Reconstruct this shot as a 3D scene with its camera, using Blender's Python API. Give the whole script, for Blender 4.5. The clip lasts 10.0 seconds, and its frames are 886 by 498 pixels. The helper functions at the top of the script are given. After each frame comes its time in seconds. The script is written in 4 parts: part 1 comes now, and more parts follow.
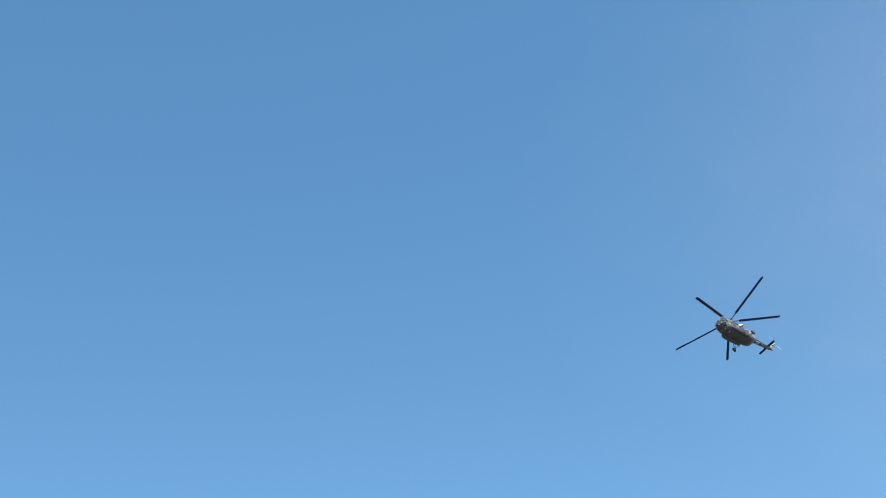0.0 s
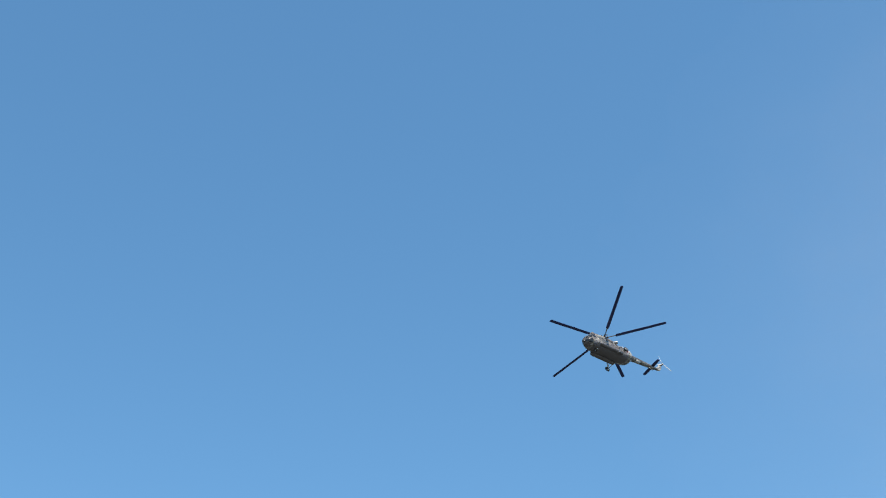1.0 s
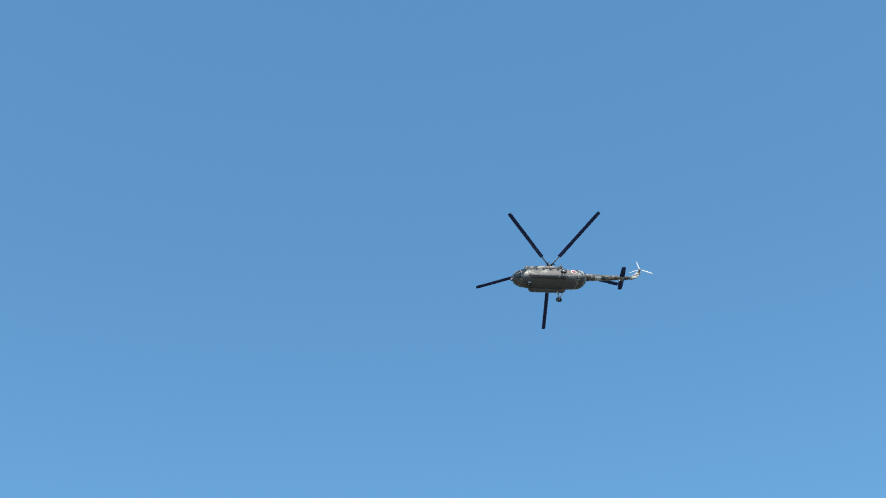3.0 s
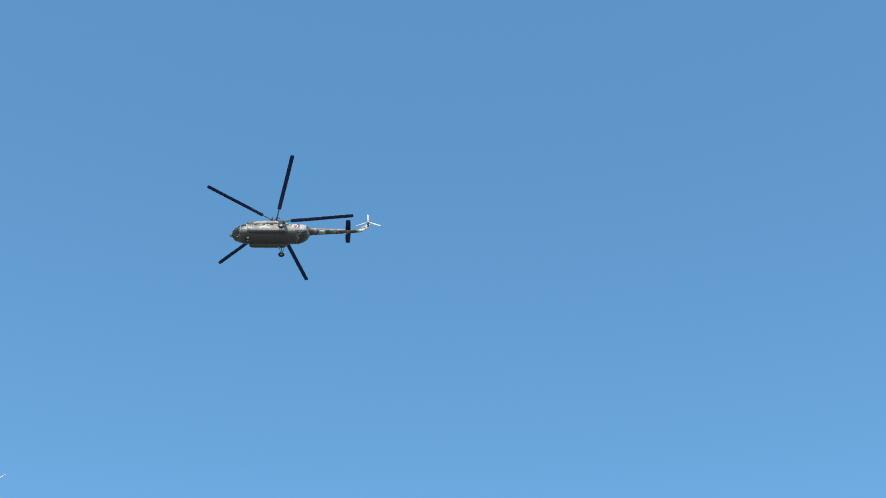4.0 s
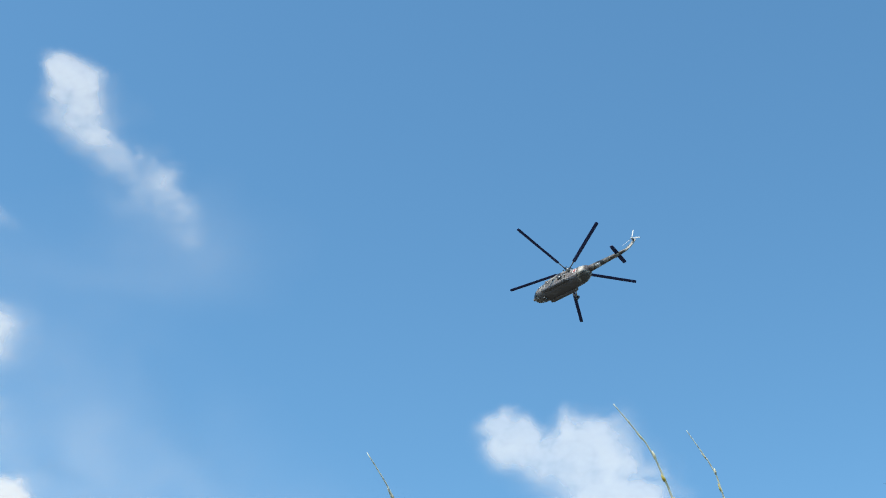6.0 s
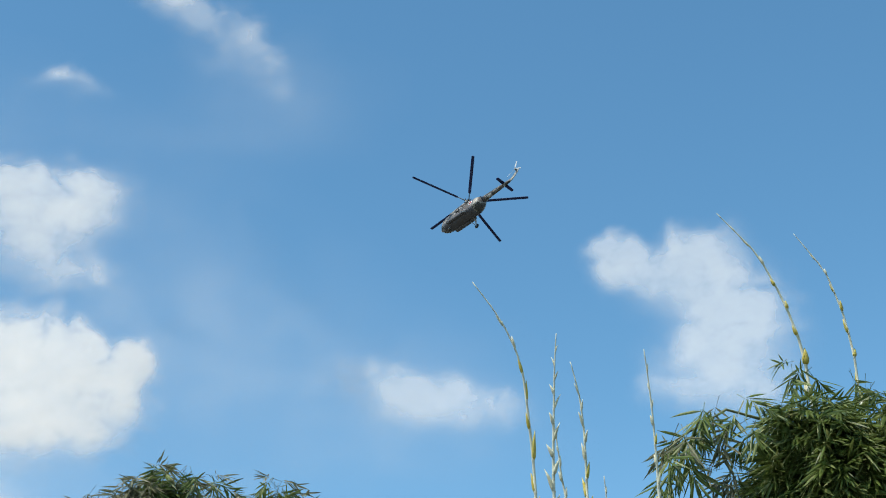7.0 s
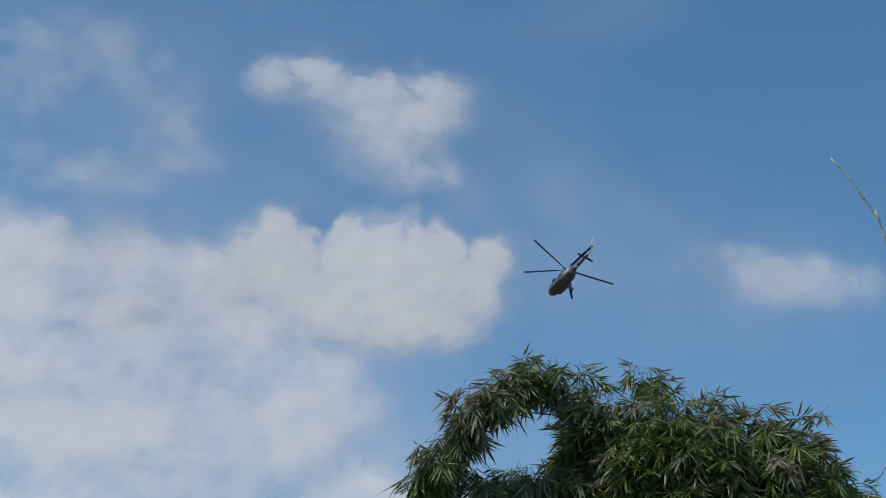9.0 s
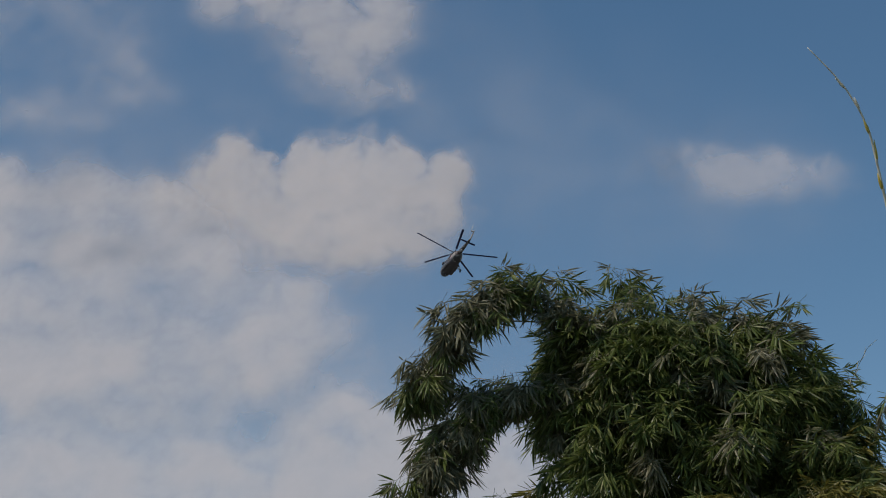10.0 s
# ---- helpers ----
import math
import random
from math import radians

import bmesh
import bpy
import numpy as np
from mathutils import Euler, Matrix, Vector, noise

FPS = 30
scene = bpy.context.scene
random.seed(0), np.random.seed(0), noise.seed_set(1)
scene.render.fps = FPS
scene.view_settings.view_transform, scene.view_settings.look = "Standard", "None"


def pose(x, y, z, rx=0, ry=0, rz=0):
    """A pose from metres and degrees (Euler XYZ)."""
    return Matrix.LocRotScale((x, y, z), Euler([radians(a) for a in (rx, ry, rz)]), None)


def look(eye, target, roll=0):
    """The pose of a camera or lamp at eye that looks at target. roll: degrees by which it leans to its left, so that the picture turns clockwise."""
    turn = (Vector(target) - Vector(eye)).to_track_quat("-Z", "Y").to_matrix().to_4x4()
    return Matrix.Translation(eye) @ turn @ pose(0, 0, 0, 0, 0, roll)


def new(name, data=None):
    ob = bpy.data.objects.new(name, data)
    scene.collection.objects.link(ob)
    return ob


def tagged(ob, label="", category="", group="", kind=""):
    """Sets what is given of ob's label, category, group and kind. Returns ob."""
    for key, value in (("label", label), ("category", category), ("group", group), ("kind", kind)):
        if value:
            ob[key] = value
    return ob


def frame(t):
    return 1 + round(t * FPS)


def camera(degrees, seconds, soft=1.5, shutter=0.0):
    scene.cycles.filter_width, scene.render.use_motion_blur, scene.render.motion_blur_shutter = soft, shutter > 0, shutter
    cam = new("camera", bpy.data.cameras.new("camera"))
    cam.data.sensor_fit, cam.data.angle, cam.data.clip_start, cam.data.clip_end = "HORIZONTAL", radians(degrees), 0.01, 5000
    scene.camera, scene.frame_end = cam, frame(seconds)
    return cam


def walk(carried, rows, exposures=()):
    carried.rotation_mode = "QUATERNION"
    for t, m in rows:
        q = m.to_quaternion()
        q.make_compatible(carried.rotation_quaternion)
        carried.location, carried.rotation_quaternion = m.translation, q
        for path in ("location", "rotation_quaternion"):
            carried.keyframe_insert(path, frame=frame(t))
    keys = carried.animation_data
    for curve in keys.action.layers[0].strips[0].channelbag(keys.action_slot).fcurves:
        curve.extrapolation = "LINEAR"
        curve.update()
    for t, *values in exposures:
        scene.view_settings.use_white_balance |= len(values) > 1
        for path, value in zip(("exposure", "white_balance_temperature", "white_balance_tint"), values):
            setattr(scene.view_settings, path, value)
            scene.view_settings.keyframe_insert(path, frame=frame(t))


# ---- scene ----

# ---------------------------------------------------------------- camera
EYE_Z = 1.6          # held at head height
SUN_YAW, SUN_EL = 178.0, 56.0    # the sun stands behind the camera


def aim(dx, dy, dz, yaw, el, roll):
    return pose(dx, dy, EYE_Z + dz, 90 + el, 0, yaw) @ pose(0, 0, 0, 0, 0, roll)


cam = camera(32.03, 10.0, soft=1.05)
VIEWS = [
    (0, 0.022, 0.016, 0.006, -30.25, 34.1, -6.78), (0.1, 0.019, 0.014, 0.005, -32.71, 34.25, -6.82),
    (0.2, 0.017, 0.012, 0.005, -34.36, 34.06, -6.85), (0.3, 0.014, 0.01, 0.004, -34.1, 34.44, -6.89),
    (0.5, 0.008, 0.006, 0.003, -34.34, 34.04, -6.96), (0.6, 0.007, 0.005, 0.003, -33.56, 33.78, -6.03),
    (0.7, 0.005, 0.004, 0.002, -32.94, 33.89, -5.09), (0.8, 0.004, 0.003, 0.002, -30.58, 34.69, -4.16),
    (0.9, 0.002, 0.002, 0.001, -27.85, 35.59, -3.22), (1, 0.001, 0.001, 0.001, -27.12, 37.05, -2.28),
    (1.1, -0.001, -0.001, -0, -28.01, 38.08, -2.25), (1.2, -0.002, -0.003, -0.001, -28.14, 39.32, -2.23),
    (1.3, -0.003, -0.005, -0.002, -28.5, 40.16, -2.21), (1.4, -0.005, -0.008, -0.003, -27.44, 40.27, -2.18),
    (1.5, -0.006, -0.01, -0.004, -24.73, 39.35, -2.16), (1.6, -0.007, -0.011, -0.004, -23.73, 37.12, -2.48),
    (1.7, -0.007, -0.012, -0.004, -21.83, 35.34, -2.79), (1.8, -0.008, -0.013, -0.004, -20.92, 31.96, -3.11),
    (1.9, -0.009, -0.014, -0.004, -21.76, 30.45, -3.42), (2, -0.01, -0.015, -0.004, -23.23, 31.41, -3.74),
    (2.1, -0.009, -0.017, -0.003, -22.18, 32.18, -4.38), (2.2, -0.008, -0.018, -0.001, -20.07, 34.01, -5.03),
    (3.3, -0.004, -0.027, 0.008, 1.25, 40.41, -0.53), (3.5, -0.001, -0.022, 0.037, 3.85, 38.13, 0.75),
    (3.6, -0.005, -0.023, 0.047, 2.87, 37.82, 0.56), (3.7, -0.009, -0.023, 0.057, 0.04, 38.14, 0.36),
    (3.9, -0.017, -0.024, 0.076, -2.32, 38.85, -0.04), (4, -0.021, -0.025, 0.085, -1.96, 38.76, -0.24),
    (4.2, -0.065, -0.024, 0.086, -1.39, 38.42, 1.22), (4.3, -0.087, -0.024, 0.087, -0.61, 38.36, 1.94),
    (4.4, -0.109, -0.023, 0.087, 0.81, 38.57, 2.67), (4.5, -0.131, -0.023, 0.088, 6.81, 37.97, 3.39),
    (4.6, -0.11, -0.013, 0.095, 12.98, 36.89, 3.3), (4.7, -0.089, -0.002, 0.102, 16.08, 35.55, 3.2),
    (4.8, -0.068, 0.008, 0.109, 17.08, 33.74, 3.11), (4.9, -0.047, 0.019, 0.116, 20.13, 32.36, 3.02),
    (5, -0.026, 0.029, 0.122, 21.66, 32.58, 2.93), (5.1, -0.039, 0.009, 0.1, 20.37, 34.43, 2.43),
    (5.2, -0.052, -0.012, 0.077, 21.3, 35.68, 1.92), (6.3, 0.041, 0.022, -0.043, 41, 34.24, 2.84),
    (6.4, 0.038, 0.023, -0.044, 40.03, 33.64, 1.76), (6.5, 0.036, 0.024, -0.045, 41.18, 32.95, 0.68),
    (6.6, 0.033, 0.029, -0.043, 41.8, 32.44, 0.36), (6.8, 0.028, 0.04, -0.038, 40.9, 31.3, -0.27),
    (6.9, 0.025, 0.045, -0.036, 41.89, 30.2, -0.59), (7, 0.022, 0.05, -0.034, 42.38, 28.74, -0.9),
    (7.3, 0.005, 0.066, -0.017, 44.88, 28.95, -0.37), (7.5, -0.007, 0.076, -0.005, 46.21, 28.28, -0.02),
    (7.7, 0.001, 0.059, -0.015, 46.49, 28.23, 0.33), (7.8, 0.005, 0.05, -0.02, 46.19, 28.78, 0.5),
    (8, 0.013, 0.033, -0.029, 48.07, 27.85, 0.85), (8.2, 0.024, 0.022, -0.037, 48.66, 26.99, 0.81),
    (8.3, 0.029, 0.016, -0.041, 49.66, 26.09, 0.79), (8.5, 0.039, 0.004, -0.049, 49.69, 27.43, 0.76),
    (8.7, 0.04, 0.005, -0.052, 56.16, 26.12, 1.2), (8.8, 0.04, 0.006, -0.053, 57.64, 24.65, 1.42),
    (8.9, 0.041, 0.007, -0.054, 57.2, 25.33, 1.64), (9, 0.041, 0.008, -0.055, 56.83, 24.54, 1.86),
    (9.2, 0.04, 0.008, -0.061, 56.01, 23.65, 1.47), (9.3, 0.039, 0.008, -0.064, 55.58, 22.54, 1.27),
    (9.5, 0.037, 0.008, -0.069, 54.99, 22.45, 0.88), (9.7, 0.018, -0.035, -0.071, 56.84, 22.18, -0.43),
    (9.8, 0.008, -0.057, -0.072, 56.77, 21.93, -1.09), (10, -0.011, -0.1, -0.073, 55.3, 21.4, -2.4)]
EXPOSURES = [(0.0, 0.5, 6500, 10), (1.0, 0.55, 6500, 10), (1.5, 0.62, 6500, 10), (2.0, 0.56, 6480, 9), (3.5, 0.65, 6480, 7), (5.2, 0.62, 6480, 7), (6.5, 0.46, 6490, 7), (7.0, 0.34, 6480, 5), (7.5, 0.2, 6600, 7), (8.5, 0.1, 6580, 10), (8.75, 0.02, 6500, 10),
             (9.0, -0.35, 6200, 12), (9.5, -0.63, 6420, 15), (10.0, -0.78, 6780, 17)]
walk(cam, [(r[0], aim(*r[1:])) for r in VIEWS], EXPOSURES)


def toward(yaw, el):
    a, e = radians(yaw), radians(el)
    return Vector((-math.sin(a) * math.cos(e), math.cos(a) * math.cos(e), math.sin(e)))


def spot(yaw, el, d):
    return Vector((0, 0, EYE_Z)) + toward(yaw, el) * d


# ---------------------------------------------------------------- light
world = bpy.data.worlds.new("sky")
scene.world = world
world.use_nodes = True
wn = world.node_tree.nodes
wl = world.node_tree.links
sky = wn.new("ShaderNodeTexSky")
sky.sky_type = "NISHITA"
sky.sun_disc = False
sky.sun_elevation = radians(SUN_EL)
sky.sun_rotation = radians(360 - SUN_YAW)
sky.altitude, sky.air_density, sky.dust_density, sky.ozone_density = 0, 1.0, 0.6, 2.0
wn["Background"].inputs["Strength"].default_value = 0.15
deep = wn.new("ShaderNodeHueSaturation")     # the phone's rich blue
deep.inputs["Hue"].default_value, deep.inputs["Saturation"].default_value = 0.488, 1.18
wl.new(sky.outputs["Color"], deep.inputs["Color"])
wl.new(deep.outputs["Color"], wn["Background"].inputs["Color"])

sun = new("sun", bpy.data.lights.new("sun", "SUN"))
sun.data.energy, sun.data.angle, sun.data.color = 3.4, radians(0.53), (1.0, 0.93, 0.83)
SUN_DIR = toward(SUN_YAW, SUN_EL)
sun.matrix_world = look(SUN_DIR * 50, (0, 0, 0))


# ---------------------------------------------------------------- materials
def material(name, rough=0.6, metal=0.0, spec=0.5):
    m = bpy.data.materials.new(name)
    m.use_nodes = True
    b = m.node_tree.nodes["Principled BSDF"]
    b.inputs["Roughness"].default_value = rough
    b.inputs["Metallic"].default_value = metal
    b.inputs["Specular IOR Level"].default_value = spec
    return m, m.node_tree.nodes, m.node_tree.links, b


def ramp(nodes, stops):
    r = nodes.new("ShaderNodeValToRGB")
    e = r.color_ramp.elements
    while len(e) < len(stops):
        e.new(0.5)
    for k, (p, c) in zip(e, stops):
        k.position, k.color = p, (*c, 1)
    return r


def noisy(nodes, links, scale, detail=4, rough=0.55, kind="Object"):
    tc = nodes.new("ShaderNodeTexCoord")
    n = nodes.new("ShaderNodeTexNoise")
    n.inputs["Scale"].default_value, n.inputs["Detail"].default_value, n.inputs["Roughness"].default_value = scale, detail, rough
    links.new(tc.outputs[kind], n.inputs["Vector"])
    return n


def mixed(nodes, links, a, b, fac, mode="MIX"):
    m = nodes.new("ShaderNodeMix")
    m.data_type, m.blend_type = "RGBA", mode
    for s, v in ((6, a), (7, b)):
        if isinstance(v, tuple):
            m.inputs[s].default_value = (*v, 1)
        else:
            links.new(v, m.inputs[s])
    if isinstance(fac, float):
        m.inputs[0].default_value = fac
    else:
        links.new(fac, m.inputs[0])
    return m.outputs[2]


def bumped(nodes, links, b, height, strength, distance=0.01):
    u = nodes.new("ShaderNodeBump")
    u.inputs["Strength"].default_value, u.inputs["Distance"].default_value = strength, distance
    links.new(height, u.inputs["Height"])
    links.new(u.outputs["Normal"], b.inputs["Normal"])


def worn(name, colour, rough=0.55, metal=0.0, vary=0.35, scale=2.5):
    """A plain paint or metal with stains and fine grain."""
    m, n, l, b = material(name, rough, metal)
    big, fine = noisy(n, l, scale, 5), noisy(n, l, scale * 14, 3)
    dark = tuple(c * (1 - vary) for c in colour)
    lite = tuple(min(1, c * (1 + vary * 0.6)) for c in colour)
    c1 = ramp(n, [(0.3, dark), (0.7, lite)])
    l.new(big.outputs["Fac"], c1.inputs["Fac"])
    l.new(mixed(n, l, c1.outputs["Color"], colour, fine.outputs["Fac"]), b.inputs["Base Color"])
    bumped(n, l, b, fine.outputs["Fac"], 0.15)
    return m


def camouflage(name, low, high):
    """Dark grey-green and brown with faded cream patches between the noise levels low and high."""
    m, n, l, b = material(name, 0.5)
    patch, stain, fine = noisy(n, l, 0.62, 2, 0.45), noisy(n, l, 1.7, 6, 0.65), noisy(n, l, 22, 3)
    tones = ramp(n, [(0.0, (0.085, 0.084, 0.08)), (low - 0.03, (0.09, 0.088, 0.084)), (low, (0.33, 0.31, 0.275)),
                     (high, (0.33, 0.31, 0.275)), (high + 0.04, (0.13, 0.112, 0.105)), (1.0, (0.11, 0.096, 0.092))])
    l.new(patch.outputs["Fac"], tones.inputs["Fac"])
    dirt = ramp(n, [(0.35, (0.62, 0.6, 0.56)), (0.65, (1.1, 1.1, 1.1))])
    l.new(stain.outputs["Fac"], dirt.inputs["Fac"])
    l.new(mixed(n, l, tones.outputs["Color"], dirt.outputs["Color"], 0.85, "MULTIPLY"), b.inputs["Base Color"])
    rr = ramp(n, [(0.3, (0.4, 0.4, 0.4)), (0.7, (0.65, 0.65, 0.65))])
    l.new(stain.outputs["Fac"], rr.inputs["Fac"])
    l.new(rr.outputs["Color"], b.inputs["Roughness"])
    bumped(n, l, b, fine.outputs["Fac"], 0.1)
    return m


def leaf_material(name, dark, mid, pale):
    m, n, l, b = material(name, 0.44, 0.0, 0.42)
    geo = n.new("ShaderNodeNewGeometry")
    r = ramp(n, [(0.0, dark), (0.42, mid), (0.74, mid), (1.0, pale)])
    l.new(geo.outputs["Random Per Island"], r.inputs["Fac"])
    fine = noisy(n, l, 60, 2)
    col = mixed(n, l, r.outputs["Color"], tuple(c * 0.6 for c in mid), fine.outputs["Fac"])
    l.new(col, b.inputs["Base Color"])
    tr = n.new("ShaderNodeBsdfTranslucent")
    l.new(col, tr.inputs["Color"])
    mx = n.new("ShaderNodeMixShader")
    mx.inputs[0].default_value = 0.3
    l.new(b.outputs[0], mx.inputs[1])
    l.new(tr.outputs[0], mx.inputs[2])
    l.new(mx.outputs[0], n["Material Output"].inputs["Surface"])
    return m


def culm_material(name, low, high, scale=9):
    m, n, l, b = material(name, 0.42)
    a, f = noisy(n, l, scale, 4), noisy(n, l, scale * 9, 3)
    r = ramp(n, [(0.35, low), (0.65, high)])
    l.new(a.outputs["Fac"], r.inputs["Fac"])
    l.new(mixed(n, l, r.outputs["Color"], tuple(c * 0.7 for c in low), f.outputs["Fac"]), b.inputs["Base Color"])
    bumped(n, l, b, f.outputs["Fac"], 0.3, 0.002)
    return m


def cloud_material(name, white):
    """Sunlit water droplets, thinning out to nothing where the cloud does."""
    m = bpy.data.materials.new(name)
    m.use_nodes = True
    n, l = m.node_tree.nodes, m.node_tree.links
    n.remove(n["Principled BSDF"])
    d = n.new("ShaderNodeBsdfDiffuse")
    d.inputs["Color"].default_value = (white, white * 0.985, white * 0.965, 1)
    clear = n.new("ShaderNodeBsdfTransparent")
    at = n.new("ShaderNodeAttribute")
    at.attribute_name = "cover"
    fine = noisy(n, l, 0.012, 4, 0.5)
    mul = n.new("ShaderNodeMath")
    mul.operation = "MULTIPLY_ADD"
    l.new(fine.outputs["Fac"], mul.inputs[0])
    mul.inputs[1].default_value, mul.inputs[2].default_value = 0.3, 0.85
    a = n.new("ShaderNodeMath")
    a.operation, a.use_clamp = "MULTIPLY", True
    l.new(at.outputs["Fac"], a.inputs[0])
    l.new(mul.outputs[0], a.inputs[1])
    mx = n.new("ShaderNodeMixShader")
    l.new(a.outputs[0], mx.inputs[0])
    l.new(clear.outputs[0], mx.inputs[1])
    l.new(d.outputs[0], mx.inputs[2])
    l.new(mx.outputs[0], n["Material Output"].inputs["Surface"])
    return m


def grass_material():
    m, n, l, b = material("grass_and_soil", 0.9)
    a, f = noisy(n, l, 0.15, 6), noisy(n, l, 5, 5)
    r = ramp(n, [(0.35, (0.046, 0.048, 0.036)), (0.6, (0.066, 0.063, 0.052)), (0.75, (0.11, 0.098, 0.09))])
    l.new(a.outputs["Fac"], r.inputs["Fac"])
    l.new(mixed(n, l, r.outputs["Color"], (0.073, 0.072, 0.057), f.outputs["Fac"]), b.inputs["Base Color"])
    bumped(n, l, b, f.outputs["Fac"], 0.6, 0.05)
    return m


PAINT = camouflage("camouflage_paint", 0.47, 0.49)
# extra cream patches put the sunlight on the upper hull into the paint
SUNLIT_PAINT = camouflage("sunlit_camouflage_paint", 0.425, 0.56)
DARK_PAINT = worn("dark_grey_paint", (0.06, 0.06, 0.06), 0.6)
BLADE = worn("blade_navy_paint", (0.014, 0.03, 0.13), 0.5)
BELLY = worn("plain_grey_belly_paint", (0.115, 0.11, 0.117), 0.55, vary=0.22, scale=0.9)
PALE = worn("pale_grey_paint", (0.5, 0.51, 0.5), 0.45, vary=0.15)
STEEL = worn("bare_steel", (0.3, 0.3, 0.29), 0.4, 0.8)
RUBBER = worn("dusty_tyre_rubber", (0.05, 0.05, 0.05), 0.85)
CREAM = worn("faded_cream_paint", (0.36, 0.34, 0.3), 0.5, vary=0.3)
WHITE = worn("white_marking", (0.72, 0.7, 0.68), 0.5, vary=0.12)
RED = worn("red_marking", (0.36, 0.1, 0.09), 0.5, vary=0.2)
GLASS, _n, _l, _b = material("dark_cockpit_glass", 0.2, 0.0, 0.25)
_b.inputs["Base Color"].default_value = (0.02, 0.025, 0.03, 1)
LEAF = leaf_material("bamboo_leaf", (0.038, 0.066, 0.016), (0.17, 0.23, 0.05), (0.54, 0.54, 0.24))
# greyer, paler leaf tone, used mostly along the plumes
GREY_LEAF = leaf_material("grey_olive_bamboo_leaf", (0.06, 0.064, 0.038), (0.26, 0.26, 0.14), (0.64, 0.6, 0.42))
DRY_LEAF = leaf_material("yellowing_bamboo_leaf", (0.08, 0.085, 0.018), (0.27, 0.25, 0.055), (0.5, 0.43, 0.12))
LEAVES = [LEAF, GREY_LEAF, DRY_LEAF]
CULM = culm_material("old_bamboo_culm", (0.16, 0.17, 0.06), (0.28, 0.27, 0.12))
SHOOT = culm_material("young_bamboo_culm", (0.74, 0.73, 0.52), (0.88, 0.86, 0.74), 14)
SHEATH = culm_material("yellow_bamboo_sheath", (0.6, 0.46, 0.06), (0.78, 0.66, 0.18), 18)
SHEATH_PALE = culm_material("pale_bamboo_sheath", (0.74, 0.7, 0.46), (0.88, 0.85, 0.68), 18)
TWIG = culm_material("dark_green_twig", (0.05, 0.065, 0.035), (0.1, 0.11, 0.06), 20)
DENSE_CLOUD = cloud_material("dense_cloud_droplets", 0.52)
THIN_CLOUD = cloud_material("thin_cloud_droplets", 0.5)


# ---------------------------------------------------------------- mesh helpers
def part(name, bm, mat, parent=None, label="", smooth=True):
    me = bpy.data.meshes.new(name)
    bm.normal_update()
    bm.to_mesh(me)
    bm.free()
    me.materials.append(mat)
    if smooth:
        me.shade_smooth()
    ob = new(name, me)
    ob.parent = parent
    return tagged(ob, label)


def twin(ob, parent, m, label=""):
    """Another part on the same mesh."""
    o = new(ob.name.split(".")[0], ob.data)
    o.parent, o.matrix_basis = parent, m
    return tagged(o, label or ob.get("label", ""))


def bridge(bm, a, b):
    k = len(a)
    for i in range(k):
        bm.faces.new((a[i], a[(i + 1) % k], b[(i + 1) % k], b[i]))


def tube(bm, pts, radii, k=8, caps=True):
    pts = [Vector(p) for p in pts]
    rings = []
    side = None
    for i, p in enumerate(pts):
        d = (pts[min(i + 1, len(pts) - 1)] - pts[max(i - 1, 0)]).normalized()
        if side is None:
            side = d.orthogonal().normalized()
        side = (side - d * side.dot(d)).normalized()
        up = d.cross(side)
        r = radii[i] if hasattr(radii, "__len__") else radii
        rings.append([bm.verts.new(p + (side * math.cos(t) + up * math.sin(t)) * r)
                      for t in (2 * math.pi * j / k for j in range(k))])
    for a, b in zip(rings, rings[1:]):
        bridge(bm, a, b)
    if caps:
        bm.faces.new(rings[0][::-1])
        bm.faces.new(rings[-1])
    return rings


def box(bm, c, s, bevel=0.0):
    g = bmesh.ops.create_cube(bm, size=1, matrix=Matrix.Translation(c) @ Matrix.Diagonal((*s, 1)))
    if bevel:
        es = {e for v in g["verts"] for e in v.link_edges}
        bmesh.ops.bevel(bm, geom=list(es), offset=bevel, segments=2, affect="EDGES")


# ---------------------------------------------------------------- helicopter (x ahead, y to its left, hub at the origin)
HULL = np.array([  # x, centre height, half width, half height
    (5.82, -3.36, 0.10, 0.10), (5.76, -3.35, 0.34, 0.36), (5.58, -3.32, 0.6, 0.66), (5.28, -3.27, 0.83, 0.9),
    (4.85, -3.2, 1.03, 1.1), (4.3, -3.15, 1.19, 1.21), (3.6, -3.12, 1.27, 1.26), (3.0, -3.11, 1.3, 1.27),
    (-2.2, -3.11, 1.3, 1.27), (-2.9, -3.08, 1.29, 1.25), (-3.45, -3.0, 1.22, 1.19), (-3.9, -2.9, 1.1, 1.08),
    (-4.25, -2.78, 0.94, 0.92), (-4.5, -2.66, 0.74, 0.76), (-4.68, -2.52, 0.5, 0.55)])


def on_hull(x, ang, off=0.0, squareness=2.5):
    o = np.argsort(HULL[:, 0])
    zc, hw, hh = (float(np.interp(x, HULL[o, 0], HULL[o, k])) for k in (1, 2, 3))
    c, s = math.cos(ang), math.sin(ang)
    p = 2 / squareness
    return Vector((x, (hw + off) * math.copysign(abs(c) ** p, c), zc + (hh + off) * math.copysign(abs(s) ** p, s)))


